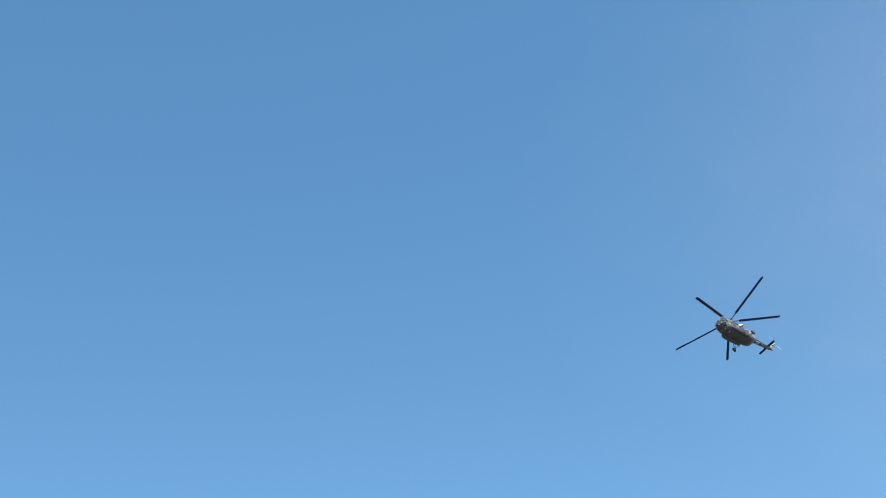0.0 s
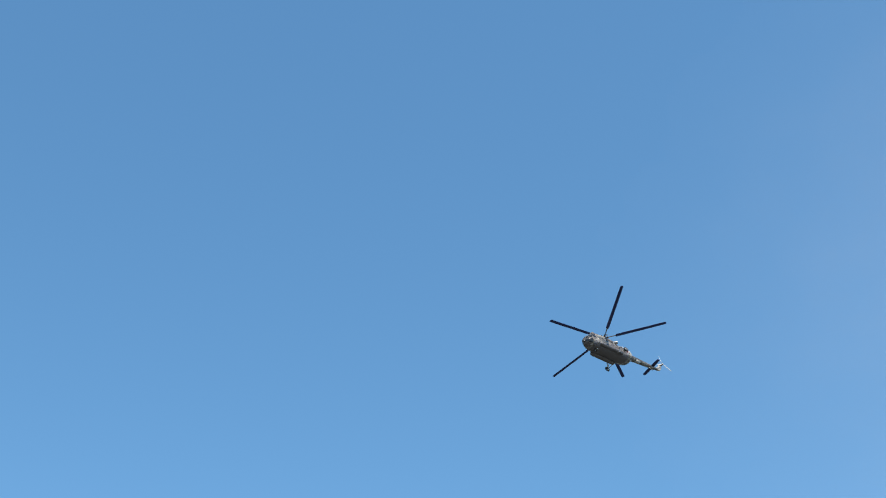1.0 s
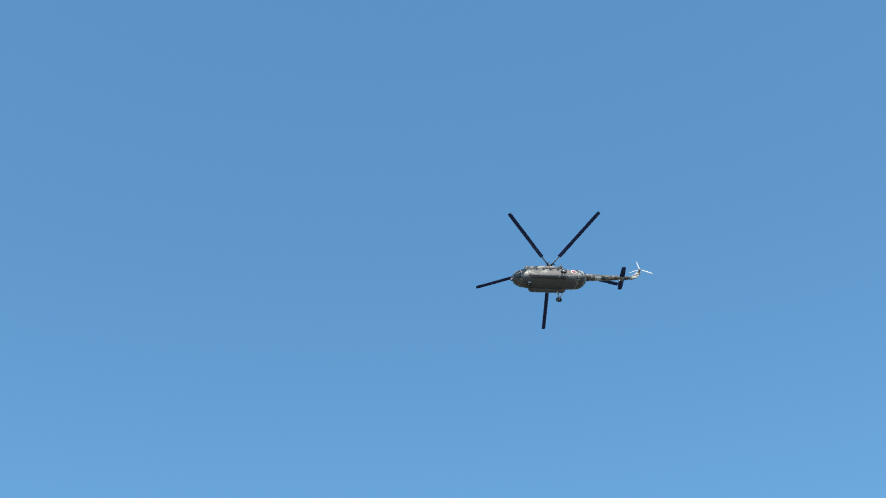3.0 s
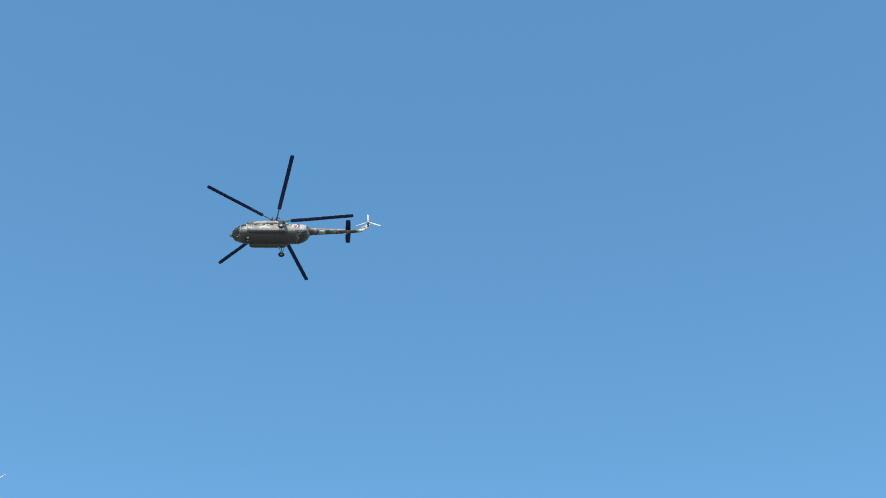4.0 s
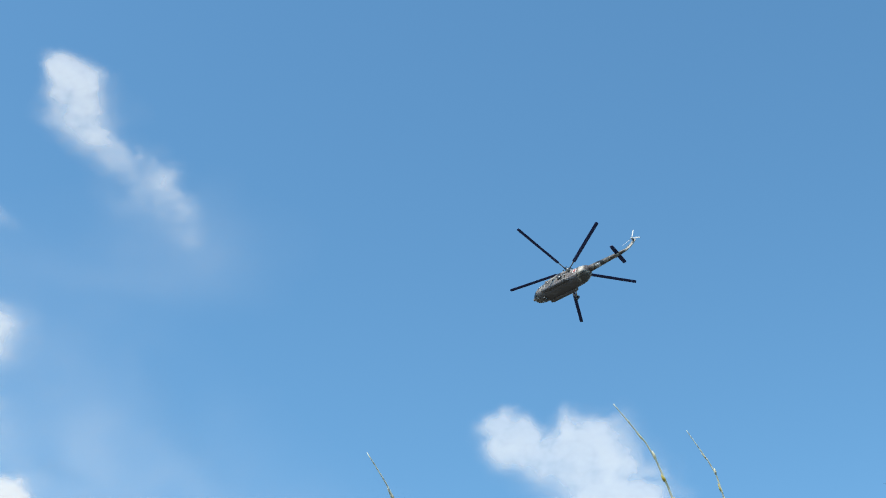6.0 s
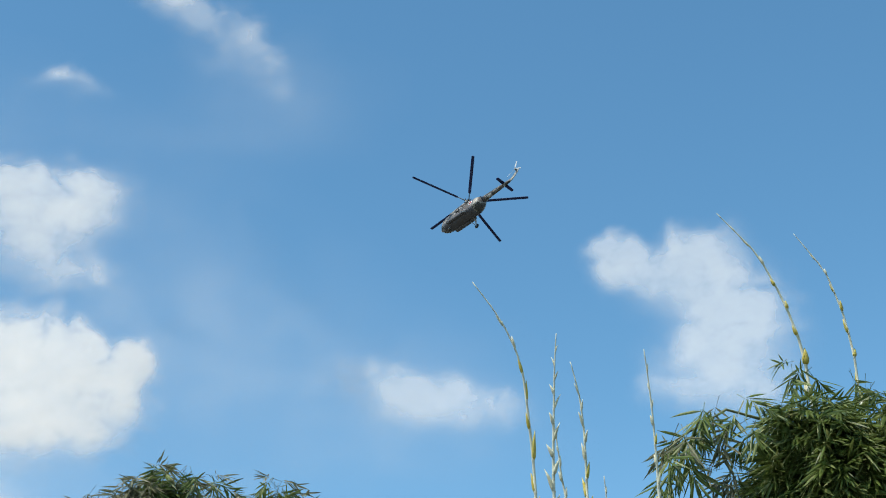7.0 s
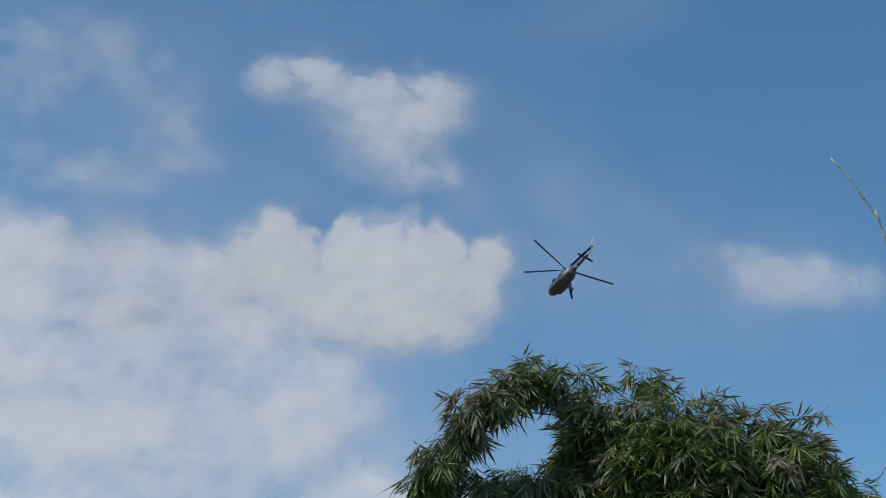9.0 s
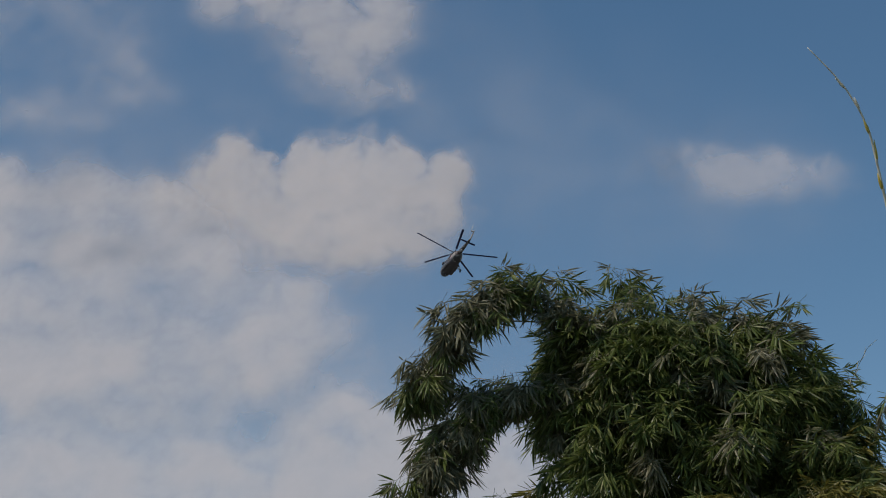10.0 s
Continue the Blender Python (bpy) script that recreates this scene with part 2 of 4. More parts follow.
def skin(bm, grid, inner):
    """A thin solid between two grids of points."""
    top = [[bm.verts.new(p) for p in row] for row in grid]
    low = [[bm.verts.new(p) for p in row] for row in inner]
    n, m = len(grid), len(grid[0])
    for i in range(n - 1):
        for j in range(m - 1):
            bm.faces.new((top[i][j], top[i][j + 1], top[i + 1][j + 1], top[i + 1][j]))
    edge = [(0, j) for j in range(m)] + [(i, m - 1) for i in range(1, n)] + [(n - 1, j) for j in range(m - 2, -1, -1)] + \
           [(i, 0) for i in range(n - 2, 0, -1)]
    for (a, b), (c, d) in zip(edge, edge[1:] + edge[:1]):
        bm.faces.new((top[a][b], low[a][b], low[c][d], top[c][d]))


def panel(name, x0, x1, a0, a1, mat, parent, off=0.014, label="", k=6):
    bm = bmesh.new()
    f = lambda o: [[on_hull(x0 + (x1 - x0) * i / k, radians(a0 + (a1 - a0) * j / k), o) for j in range(k + 1)] for i in range(k + 1)]
    skin(bm, f(off), f(-0.02))
    bmesh.ops.recalc_face_normals(bm, faces=bm.faces)
    return part(name, bm, mat, parent, label)


def disc(name, x, ang, r0, r1, mat, parent, off=0.014, label=""):
    """A round patch (or ring from r0 to r1) that follows the hull."""
    bm = bmesh.new()
    hw = float(on_hull(x, 0).y)
    rings = []
    for r, o in ((r0, off), (r1, off), (r1, -0.02)):
        rings.append([bm.verts.new(on_hull(x + r * math.cos(t), radians(ang) + r * math.sin(t) / hw, o))
                      for t in (2 * math.pi * i / 24 for i in range(24))])
    bridge(bm, rings[0], rings[1])
    bridge(bm, rings[1], rings[2])
    if r0 < 0.08:
        bm.faces.new(rings[0])
    bmesh.ops.recalc_face_normals(bm, faces=bm.faces)
    return part(name, bm, mat, parent, label)


def wheel(bm_t, bm_r, c, r, w):
    prof = [(-w, r * 0.62), (-w, r * 0.88), (-w * 0.6, r), (w * 0.6, r), (w, r * 0.88), (w, r * 0.62)]
    rings = [[bm_t.verts.new((c[0] + q * math.cos(t), c[1] + y, c[2] + q * math.sin(t))) for t in (2 * math.pi * i / 20 for i in range(20))]
             for y, q in prof]
    for a, b in zip(rings, rings[1:]):
        bridge(bm_t, a, b)
    tube(bm_r, [(c[0], c[1] - w * 0.8, c[2]), (c[0], c[1] + w * 0.8, c[2])], r * 0.64, 16)


def make_helicopter():
    heli = tagged(new("helicopter"), "camouflaged grey-olive transport helicopter with five dark rotor blades, flying", "helicopter")
    bm = bmesh.new()
    xs = [x for x, *_ in HULL]
    xs = xs[:8] + [2.0, 1.0, 0.0, -1.0] + xs[8:]
    rings = [[bm.verts.new(on_hull(x, 2 * math.pi * j / 36)) for j in range(36)] for x in xs]
    for a, b in zip(rings, rings[1:]):
        bridge(bm, a, b)
    bm.faces.new(rings[0][::-1])
    bm.faces.new(rings[-1])
    bmesh.ops.recalc_face_normals(bm, faces=bm.faces)
    body = part("fuselage", bm, PAINT, heli, "camouflaged fuselage with a rounded glazed nose")
    # cockpit glazing
    for s in (1, -1):
        a = lambda v: v if s > 0 else 180 - v
        panel("windscreen", 4.75, 5.66, a(44), a(86), GLASS, body, label="dark windscreen pane", k=8)
        panel("cockpit_window", 4.75, 5.72, a(1), a(39), GLASS, body, label="dark cockpit front window", k=8)
        panel("cockpit_window", 3.95, 4.65, a(4), a(42), GLASS, body, label="dark cockpit side window")
        panel("nose_window", 4.75, 5.72, a(-4), a(-52), GLASS, body, label="dark lower nose window", k=8)
        for x in (2.6, 1.55, 0.5, -0.55, -1.6):
            disc("porthole", x, a(17), 0.0, 0.2, GLASS, body, label="round dark cabin window")
            disc("porthole_rim", x, a(17), 0.2, 0.25, DARK_PAINT, body, 0.02)
        # roundel and pale patch on the rear side
        disc("roundel", -2.7, a(0), 0.27, 0.4, WHITE, body, 0.013, "white ring of the roundel")
        disc("roundel_centre", -2.7, a(0), 0.0, 0.27, RED, body, 0.013, "red centre of the roundel")
        panel("cargo_door", -3.05, -4.45, a(-55), a(48), PAINT, body, 0.02, "clamshell cargo door")
        panel("rear_patch", -3.35, -4.2, a(-38), a(24), CREAM, body, 0.026, "pale painted patch at the rear")
    panel("cabin_door", 3.0, 3.75, 35, -40, PAINT, body, 0.025, "sliding cabin door")
    panel("belly_skin", 4.55, -3.0, -152, -28, BELLY, body, 0.012, "plain grey underside of the fuselage", 18)
    # panels added to carry the painted sunlight along the upper sides
    for a, b in ((9, 62), (171, 118)):
        panel("shoulder_skin", 4.5, -2.2, a, b, SUNLIT_PAINT, body, 0.01, "camouflaged shoulder of the fuselage with sunlight painted in", 16)
    # frames between the cockpit panes
    for s in (1, -1):
        bm = bmesh.new()
        tube(bm, [on_hull(5.74 - 0.16 * i, radians(42 if s > 0 else 138), 0.015) for i in range(7)], 0.035, 6)
        part("window_bar", bm, CREAM, body, "pale bar between the cockpit panes")
        bm = bmesh.new()
        tube(bm, [on_hull(4.7, radians((-52 + 12 * i) if s > 0 else (232 - 12 * i)), 0.015) for i in range(12)], 0.03, 6)
        part("window_bar", bm, CREAM, body, "pale bar behind the cockpit panes")
    # engines and gearbox fairing over the cabin
    bm = bmesh.new()
    cowl = [(3.45, 0.62, -1.52, 0.36), (3.1, 0.9, -1.52, 0.44), (1.5, 1.0, -1.5, 0.5), (0.0, 1.0, -1.46, 0.52),
            (-1.2, 0.88, -1.56, 0.44), (-2.2, 0.6, -1.78, 0.3), (-3.1, 0.28, -1.95, 0.14)]
    rr = []
    for x, w, z, h in cowl:
        rr.append([bm.verts.new((x, w * math.copysign(abs(math.cos(t)) ** 0.7, math.cos(t)), z + h * math.copysign(abs(math.sin(t)) ** 0.7, math.sin(t))))
                   for t in (2 * math.pi * j / 28 for j in range(28))])
    for a, b in zip(rr, rr[1:]):
        bridge(bm, a, b)
    bm.faces.new(rr[0][::-1])
    bm.faces.new(rr[-1])
    bmesh.ops.recalc_face_normals(bm, faces=bm.faces)
    # sunlight on the cowling is in its colour, over real camouflage
    part("engine_cowling", bm, SUNLIT_PAINT, heli, "camouflaged engine and gearbox cowling")
    for s in (1, -1):
        bm = bmesh.new()
        tube(bm, [(3.2, s * 0.45, -1.38), (3.45, s * 0.45, -1.38), (3.7, s * 0.45, -1.38), (3.85, s * 0.45, -1.38)], [0.3, 0.42, 0.42, 0.26], 20)
        part("intake_filter", bm, PAINT, heli, "round engine intake filter")
        bm = bmesh.new()
        tube(bm, [(-0.7, s * 0.7, -1.6), (-0.95, s * 0.98, -1.62), (-1.25, s * 1.22, -1.64)], [0.26, 0.26, 0.28], 16, False)
        tube(bm, [(-1.25, s * 1.22, -1.64), (-0.95, s * 0.98, -1.62), (-0.7, s * 0.7, -1.6)], [0.25, 0.22, 0.18], 16)
        part("exhaust", bm, STEEL, heli, "stubby metal exhaust nozzle")
        # side fuel tank on its straps
        bm = bmesh.new()
        fat = 0.34 if s > 0 else 0.43
        prof = [(3.5, 0.14), (3.38, fat - 0.1), (3.05, fat), (-1.2, fat), (-1.55, fat - 0.1), (-1.7, 0.14)]
        yt, zt = (1.02, -3.96) if s > 0 else (-1.18, -3.95)
        tube(bm, [(x, yt, zt) for x, _ in prof], [r for _, r in prof], 20)
        tank = part("fuel_tank", bm, BELLY, heli, "long grey side fuel tank")
        for x in (2.4, 0.9, -0.7):
            bm = bmesh.new()
            tube(bm, [(x - 0.04, yt, zt), (x + 0.04, yt, zt)], fat + 0.012, 20)
            part("tank_strap", bm, BELLY, tank)
        # main landing gear
        bm = bmesh.new()
        tube(bm, [(-0.9, s * 1.2, -2.85), (-0.85, s * 1.9, -3.7), (-0.85, s * 2.15, -4.62)], [0.09, 0.09, 0.07], 10)
        tube(bm, [(-0.85, s * 2.2, -4.66), (-0.4, s * 1.0, -4.25)], 0.06, 8)
        tube(bm, [(-0.85, s * 2.2, -4.66), (-1.5, s * 1.0, -4.25)], 0.06, 8)
        gear = part("main_gear", bm, PALE, heli, "pale main landing gear struts")
        bt, br = bmesh.new(), bmesh.new()
        wheel(bt, br, (-0.85, s * 2.32, -4.66), 0.43, 0.14)
        part("tyre", bt, RUBBER, gear, "black tyre")
        part("rim", br, STEEL, gear)
    # nose gear with two wheels, steps and lights
    bm = bmesh.new()
    tube(bm, [(3.5, 0, -4.1), (3.62, 0, -4.5)], 0.08, 10)
    tube(bm, [(3.62, -0.3, -4.48), (3.62, 0.3, -4.48)], 0.05, 8)
    tube(bm, [(3.1, 0, -4.2), (3.62, 0, -4.42)], 0.05, 8)
    gear = part("nose_gear", bm, PALE, heli, "pale nose gear leg")
    for s in (1, -1):
        bt, br = bmesh.new(), bmesh.new()
        wheel(bt, br, (3.62, s * 0.22, -4.48), 0.3, 0.09)
        part("tyre", bt, RUBBER, gear, "black tyre")
        part("rim", br, PALE, gear)
    bm = bmesh.new()
    bmesh.ops.create_uvsphere(bm, u_segments=16, v_segments=10, radius=0.24, matrix=Matrix.Translation((5.9, 0, -3.5)))
    tube(bm, [(5.4, 0, -3.42), (5.9, 0, -3.5)], 0.17, 12)
    ball = part("nose_sensor", bm, DARK_PAINT, heli, "dark ball on the nose tip")
    # small pale stub: the glint on the nose ball, put into its colour
    bm = bmesh.new()
    tube(bm, [(5.94, 0.1, -3.66), (5.98, 0.12, -3.74)], [0.1, 0.06], 12)
    part("sensor_glint", bm, PALE, ball, "pale stub painted as the glint on the ball")
    bm = bmesh.new()
    tube(bm, [(4.6, 0.4, -4.15), (4.95, 0.4, -4.5), (5.3, 0.4, -4.55)], [0.03, 0.03, 0.015], 8)
    part("pitot_tube", bm, STEEL, heli, "thin air probe under the nose")
    bm = bmesh.new()
    box(bm, (2.2, 0.3, -4.3), (0.3, 0.3, 0.12), 0.03)
    part("landing_light", bm, PALE, heli, "pale lamp housing under the belly")
    bm = bmesh.new()
    box(bm, (-0.2, -0.2, -4.28), (0.9, 0.7, 0.06), 0.02)
    part("belly_hatch", bm, DARK_PAINT, heli, "dark hatch in the belly")
    # tail
    bm = bmesh.new()
    tube(bm, [(-4.3, 0, -2.44), (-5.2, 0, -2.36), (-7.5, 0, -2.28), (-10.3, 0, -2.2), (-11.3, 0, -2.1)], [0.56, 0.5, 0.4, 0.29, 0.2], 24)
    boom = part("tail_boom", bm, PAINT, heli, "tapering camouflaged tail boom")
    bm = bmesh.new()
    box(bm, (-6.35, 0.15, -2.76), (0.9, 0.55, 0.28), 0.07)
    part("radar_box", bm, PALE, boom, "pale radar box under the boom")
    bm = bmesh.new()
    rr = []
    for x, z, c, w in ((-10.8, -2.25, 0.66, 0.15), (-11.55, -1.95, 0.5, 0.14), (-12.15, -1.35, 0.4, 0.13), (-12.55, -0.8, 0.34, 0.13), (-12.72, -0.4, 0.24, 0.08)):
        rr.append([bm.verts.new((x + c * math.cos(t), w * math.sin(t), z + 0.25 * c * math.cos(t))) for t in (2 * math.pi * j / 16 for j in range(16))])
    for a, b in zip(rr, rr[1:]):
        bridge(bm, a, b)
    bm.faces.new(rr[0][::-1])
    bm.faces.new(rr[-1])
    bmesh.ops.recalc_face_normals(bm, faces=bm.faces)
    fin = part("tail_fin", bm, CREAM, heli, "swept faded cream tail fin")
    bm = bmesh.new()
    tube(bm, [(-12.62, 0.0, -0.72), (-12.66, 0.5, -0.72)], [0.2, 0.14], 14)
    part("tail_gearbox", bm, STEEL, fin)
    for s in (1, -1):
        bm = bmesh.new()
        rr = []
        for y, c in ((0.15, 0.37), (1.4, 0.33), (1.78, 0.3), (1.85, 0.2)):
            rr.append([bm.verts.new((-9.88 + c * math.cos(t), s * y, -2.25 + 0.07 * math.sin(t))) for t in (2 * math.pi * j / 14 for j in range(14))])
        for a, b in zip(rr, rr[1:]):
            bridge(bm, a, b)
        bm.faces.new(rr[-1])
        bm.faces.new(rr[0][::-1])
        bmesh.ops.recalc_face_normals(bm, faces=bm.faces)
        part("stabilizer", bm, BLADE, heli, "dark horizontal stabilizer half")
    bm = bmesh.new()
    tube(bm, [(-9.2, 0.0, -2.5), (-9.75, 0, -3.05)], 0.035, 8)
    tube(bm, [(-9.9, 0.0, -2.45), (-9.75, 0, -3.05)], 0.03, 8)
    part("tail_skid", bm, STEEL, heli, "thin tail skid")
    for p, q in (((-5.6, 0.0, -1.86), (-5.7, 0.0, -1.3)), ((-3.0, 0.3, -1.9), (-3.05, 0.3, -1.3))):
        bm = bmesh.new()
        tube(bm, [p, q], 0.025, 6)
        part("aerial", bm, DARK_PAINT, heli, "short whip aerial")
    bm = bmesh.new()
    tube(bm, [(0, 0, -0.9), (0, 0, -0.55), (0, 0, -0.15)], [0.42, 0.3, 0.16], 16)
    for k in range(3):
        t = k * 2.1
        tube(bm, [(0.3 * math.cos(t), 0.3 * math.sin(t), -0.8), (0.36 * math.cos(t), 0.36 * math.sin(t), -0.25)], 0.04, 6)
    part("mast", bm, STEEL, heli, "rotor mast with control rods")
    # main rotor
    bm = bmesh.new()
    tube(bm, [(0, 0, -0.2), (0, 0, -0.1), (0, 0, 0.12), (0, 0, 0.22)], [0.2, 0.42, 0.42, 0.16], 20)
    for k in range(5):
        d = Vector((math.cos(k * 2 * math.pi / 5), math.sin(k * 2 * math.pi / 5), 0.024))
        e = Vector((-d.y, d.x, 0))
        tube(bm, [d * 0.3, d * 0.75, d * 0.8, d * 2.15], [0.13, 0.12, 0.085, 0.085], 8)
        tube(bm, [d * 0.7 + e * 0.1, d * 0.72 + e * 0.42], 0.07, 8)
        tube(bm, [d * 0.62 - e * 0.25, d * 0.62 - e * 0.25 - Vector((0, 0, 0.3))], 0.04, 6)
    rotor = part("main_rotor", bm, DARK_PAINT, heli, "dark rotor hub with five blade arms")
    bm = bmesh.new()
    rr = []
    for i, x in enumerate((2.05, 2.12, 4.5, 7.0, 10.4, 10.65)):
        c, tw = (0.2, 0.27, 0.27, 0.27, 0.27, 0.22)[i], radians(9 - 6 * (x - 2) / 8.6)
        z = 0.024 * x + 0.00002 * x ** 3
        pr = [(-1, 0), (-0.5, 0.06), (0.3, 0.11), (0.85, 0.07), (1, 0), (0.85, -0.05), (0.3, -0.06), (-0.5, -0.03)]
        rr.append([bm.verts.new((x, -(u * c * math.cos(tw)), z + w * 0.45 + u * c * math.sin(tw))) for u, w in pr])
    for a, b in zip(rr, rr[1:]):
        bridge(bm, a, b)
    bm.faces.new(rr[0][::-1])
    bm.faces.new(rr[-1])
    bmesh.ops.recalc_face_normals(bm, faces=bm.faces)
    blade = part("blade", bm, BLADE, rotor, "long blue-black rotor blade")
    for k in range(1, 5):
        twin(blade, rotor, pose(0, 0, 0, 0, 0, 72 * k))
    # tail rotor, in its own plane
    bm = bmesh.new()
    tube(bm, [(0, -0.12, 0), (0, 0.08, 0), (0, 0.14, 0)], [0.15, 0.15, 0.06], 14)
    tail = part("tail_rotor", bm, PALE, heli, "pale three-bladed tail rotor")
    bm = bmesh.new()
    rr = []
    for x, c in ((0.1, 0.04), (0.4, 0.05), (0.5, 0.1), (1.85, 0.095), (1.95, 0.06)):
        rr.append([bm.verts.new((c * math.cos(t), 0.02 * math.sin(t) + 0.25 * c * math.cos(t), x)) for t in (2 * math.pi * j / 10 for j in range(10))])
    for a, b in zip(rr, rr[1:]):
        bridge(bm, a, b)
    bm.faces.new(rr[0][::-1])
    bm.faces.new(rr[-1])
    bmesh.ops.recalc_face_normals(bm, faces=bm.faces)
    tb = part("blade", bm, PALE, tail, "pale tail rotor blade")
    for k in (1, 2):
        twin(tb, tail, pose(0, 0, 0, 0, 120 * k, 0))
    return heli, rotor, tail


# ---------------------------------------------------------------- ground
def make_ground():
    bm = bmesh.new()
    c = bm.verts.new((0, 0, 0))
    prev = None
    for r in (4, 10, 25, 60, 150, 500, 1600, 4700):
        ring = [bm.verts.new((r * math.cos(t), r * math.sin(t), 0)) for t in (2 * math.pi * i / 48 for i in range(48))]
        if prev is None:
            for i in range(48):
                bm.faces.new((c, ring[i], ring[(i + 1) % 48]))
        else:
            bridge(bm, prev, ring)
        prev = ring
    bmesh.ops.recalc_face_normals(bm, faces=bm.faces)
    tagged(part("ground", bm, grass_material(), None), "grass and bare soil", "ground", kind="structure")


# ---------------------------------------------------------------- clouds
class Lattice:
    """Smooth noise on a table of random numbers."""

    def __init__(self, seed):
        self.t = np.random.default_rng(seed).random((256, 256))

    def one(self, x, y):
        i, j = np.floor(x).astype(int), np.floor(y).astype(int)
        f, g = x - i, y - j
        f, g = f * f * f * (f * (f * 6 - 15) + 10), g * g * g * (g * (g * 6 - 15) + 10)
        t = self.t
        a, b = t[i % 256, j % 256], t[(i + 1) % 256, j % 256]
        c, d = t[i % 256, (j + 1) % 256], t[(i + 1) % 256, (j + 1) % 256]
        return (a * (1 - f) + b * f) * (1 - g) + (c * (1 - f) + d * f) * g

    def sum(self, x, y, octaves=5, gain=0.5):
        s, w, total = 0, 1.0, 0
        for k in range(octaves):
            s = s + w * self.one(x * 2 ** k + 17 * k, y * 2 ** k + 31 * k)
            total += w
            w *= gain
        return s / total

    def puffs(self, x, y, octaves=4):
        """Round heads parted by sharp creases, between 0 and 1."""
        s, w, total = 0, 1.0, 0
        for k in range(octaves):
            s = s + w * np.minimum(1, 2.4 * np.abs(self.one(x * 2 ** k + 11 * k, y * 2 ** k + 23 * k) - 0.5))
            total += w
            w *= 0.5
        return s / total


CLOUD_R = 3300.0


def make_cloud(label, blobs, seed, lo=0.2, hi=0.72, rough=0.5, step=0.05, most=1.0, mat=None, reach=CLOUD_R, gain=0.5, crisp=0.95, relief=0.5, puff=0.9, thin=0.35):
    """blobs: yaw, elevation, half widths across and up (degrees), weight. A lumpy shell some hundred metres deep, far off."""
    b = np.array(blobs)
    pad = 1.9
    mid = b[:, 1].mean()
    cs = math.cos(radians(mid))
    u0, u1 = (b[:, 0] * cs - b[:, 2] * pad).min(), (b[:, 0] * cs + b[:, 2] * pad).max()
    v0, v1 = (b[:, 1] - b[:, 3] * pad).min(), (b[:, 1] + b[:, 3] * pad).max()
    u, v = np.meshgrid(np.arange(u0, u1, step), np.arange(v0, v1, step), indexing="ij")
    la = Lattice(seed)
    wu = u + 1.3 * (la.sum(u * 0.6, v * 0.7, 5, 0.5) - 0.5)
    wv = v + 1.1 * (la.sum(u * 0.6 + 60, v * 0.7 + 9, 5, 0.5) - 0.5)
    d, soft = np.zeros_like(u), np.zeros_like(u)
    for yaw, el, ru, rv, w in blobs:
        d = d + w * np.exp(-(((wu - yaw * cs) / ru) ** 2 + ((wv - el) / rv) ** 2) * 1.3)
        soft = soft + w * np.exp(-(((u - yaw * cs) / ru) ** 2 + ((v - el) / rv) ** 2) * 0.8)
    d = 1.25 * (1 - np.exp(-np.clip(d, 0, None) * 1.15))
    n = la.sum(u * 0.6 + 5, v * 0.8 + 77, 6, gain)
    heads = la.puffs(wu * 0.75 + 40, wv * 0.85 + 3, 4)
    slant = np.gradient(1 - np.exp(-np.clip(soft, 0, None)), step)[1]
    crown = np.clip(0.5 - 0.9 * slant, 0, 1)
    d2 = d * (1 - rough) + d * rough * 2.0 * n + puff * np.minimum(d, 0.5) * (0.3 + crown) * (heads - 0.42)
    edge = (hi - lo) * (1.25 - crisp * crown)
    s = np.clip((d2 - lo) / edge, 0, 1)
    body = np.clip((d2 - lo) / (1.15 - lo), 0, 1)
    alpha = most * s * s * (3 - 2 * s) * (thin + (1 - thin) * np.sqrt(body))
    h = 1.0 * (1 - np.exp(-soft)) + 0.35 * d + 0.2 * la.sum(u * 0.4 + 120, v * 0.5 + 40, 4, 0.5) + 0.15 * la.sum(wu * 0.9 + 7, wv + 3, 2, 0.5)
    gu, gv = np.gradient(h, step)
    yaw, el = np.radians(u / cs), np.radians(v)
    out = np.stack([-np.sin(yaw) * np.cos(el), np.cos(yaw) * np.cos(el), np.sin(el)], -1)
    left = np.stack([-np.cos(yaw), -np.sin(yaw), 0 * yaw], -1)
    up = np.cross(left, -out)
    up *= np.sign(up[..., 2:3])
    sunward = np.array(SUN_DIR)
    middle = out[u.shape[0] // 2, u.shape[1] // 2]
    slope = -middle + 1.2 * sunward          # tilted to the sun so all of it is lit, rising away from the eye
    slope /= np.linalg.norm(slope)
    far = np.minimum(reach * (middle @ slope) / np.minimum(out @ slope, -0.2), 4700.0)
    pos = out * (far - 20 * np.clip(soft, 0, 1.5))[..., None]
    nor = slope - relief * (gu[..., None] * left + gv[..., None] * up)
    nor /= np.linalg.norm(nor, axis=-1, keepdims=True)
    # normals leant to the sun put extra sunlight into the cloud's shape
    nor = nor * 0.8 + sunward * 0.5
    nor /= np.linalg.norm(nor, axis=-1, keepdims=True)
    keep = alpha > 0.004
    cell = keep[:-1, :-1] | keep[1:, :-1] | keep[:-1, 1:] | keep[1:, 1:]
    ij = np.argwhere(cell)
    m = u.shape[1]
    quads = np.stack([ij[:, 0] * m + ij[:, 1], (ij[:, 0] + 1) * m + ij[:, 1], (ij[:, 0] + 1) * m + ij[:, 1] + 1, ij[:, 0] * m + ij[:, 1] + 1], 1)
    used, inv = np.unique(quads, return_inverse=True)
    quads = inv.reshape(-1, 4)
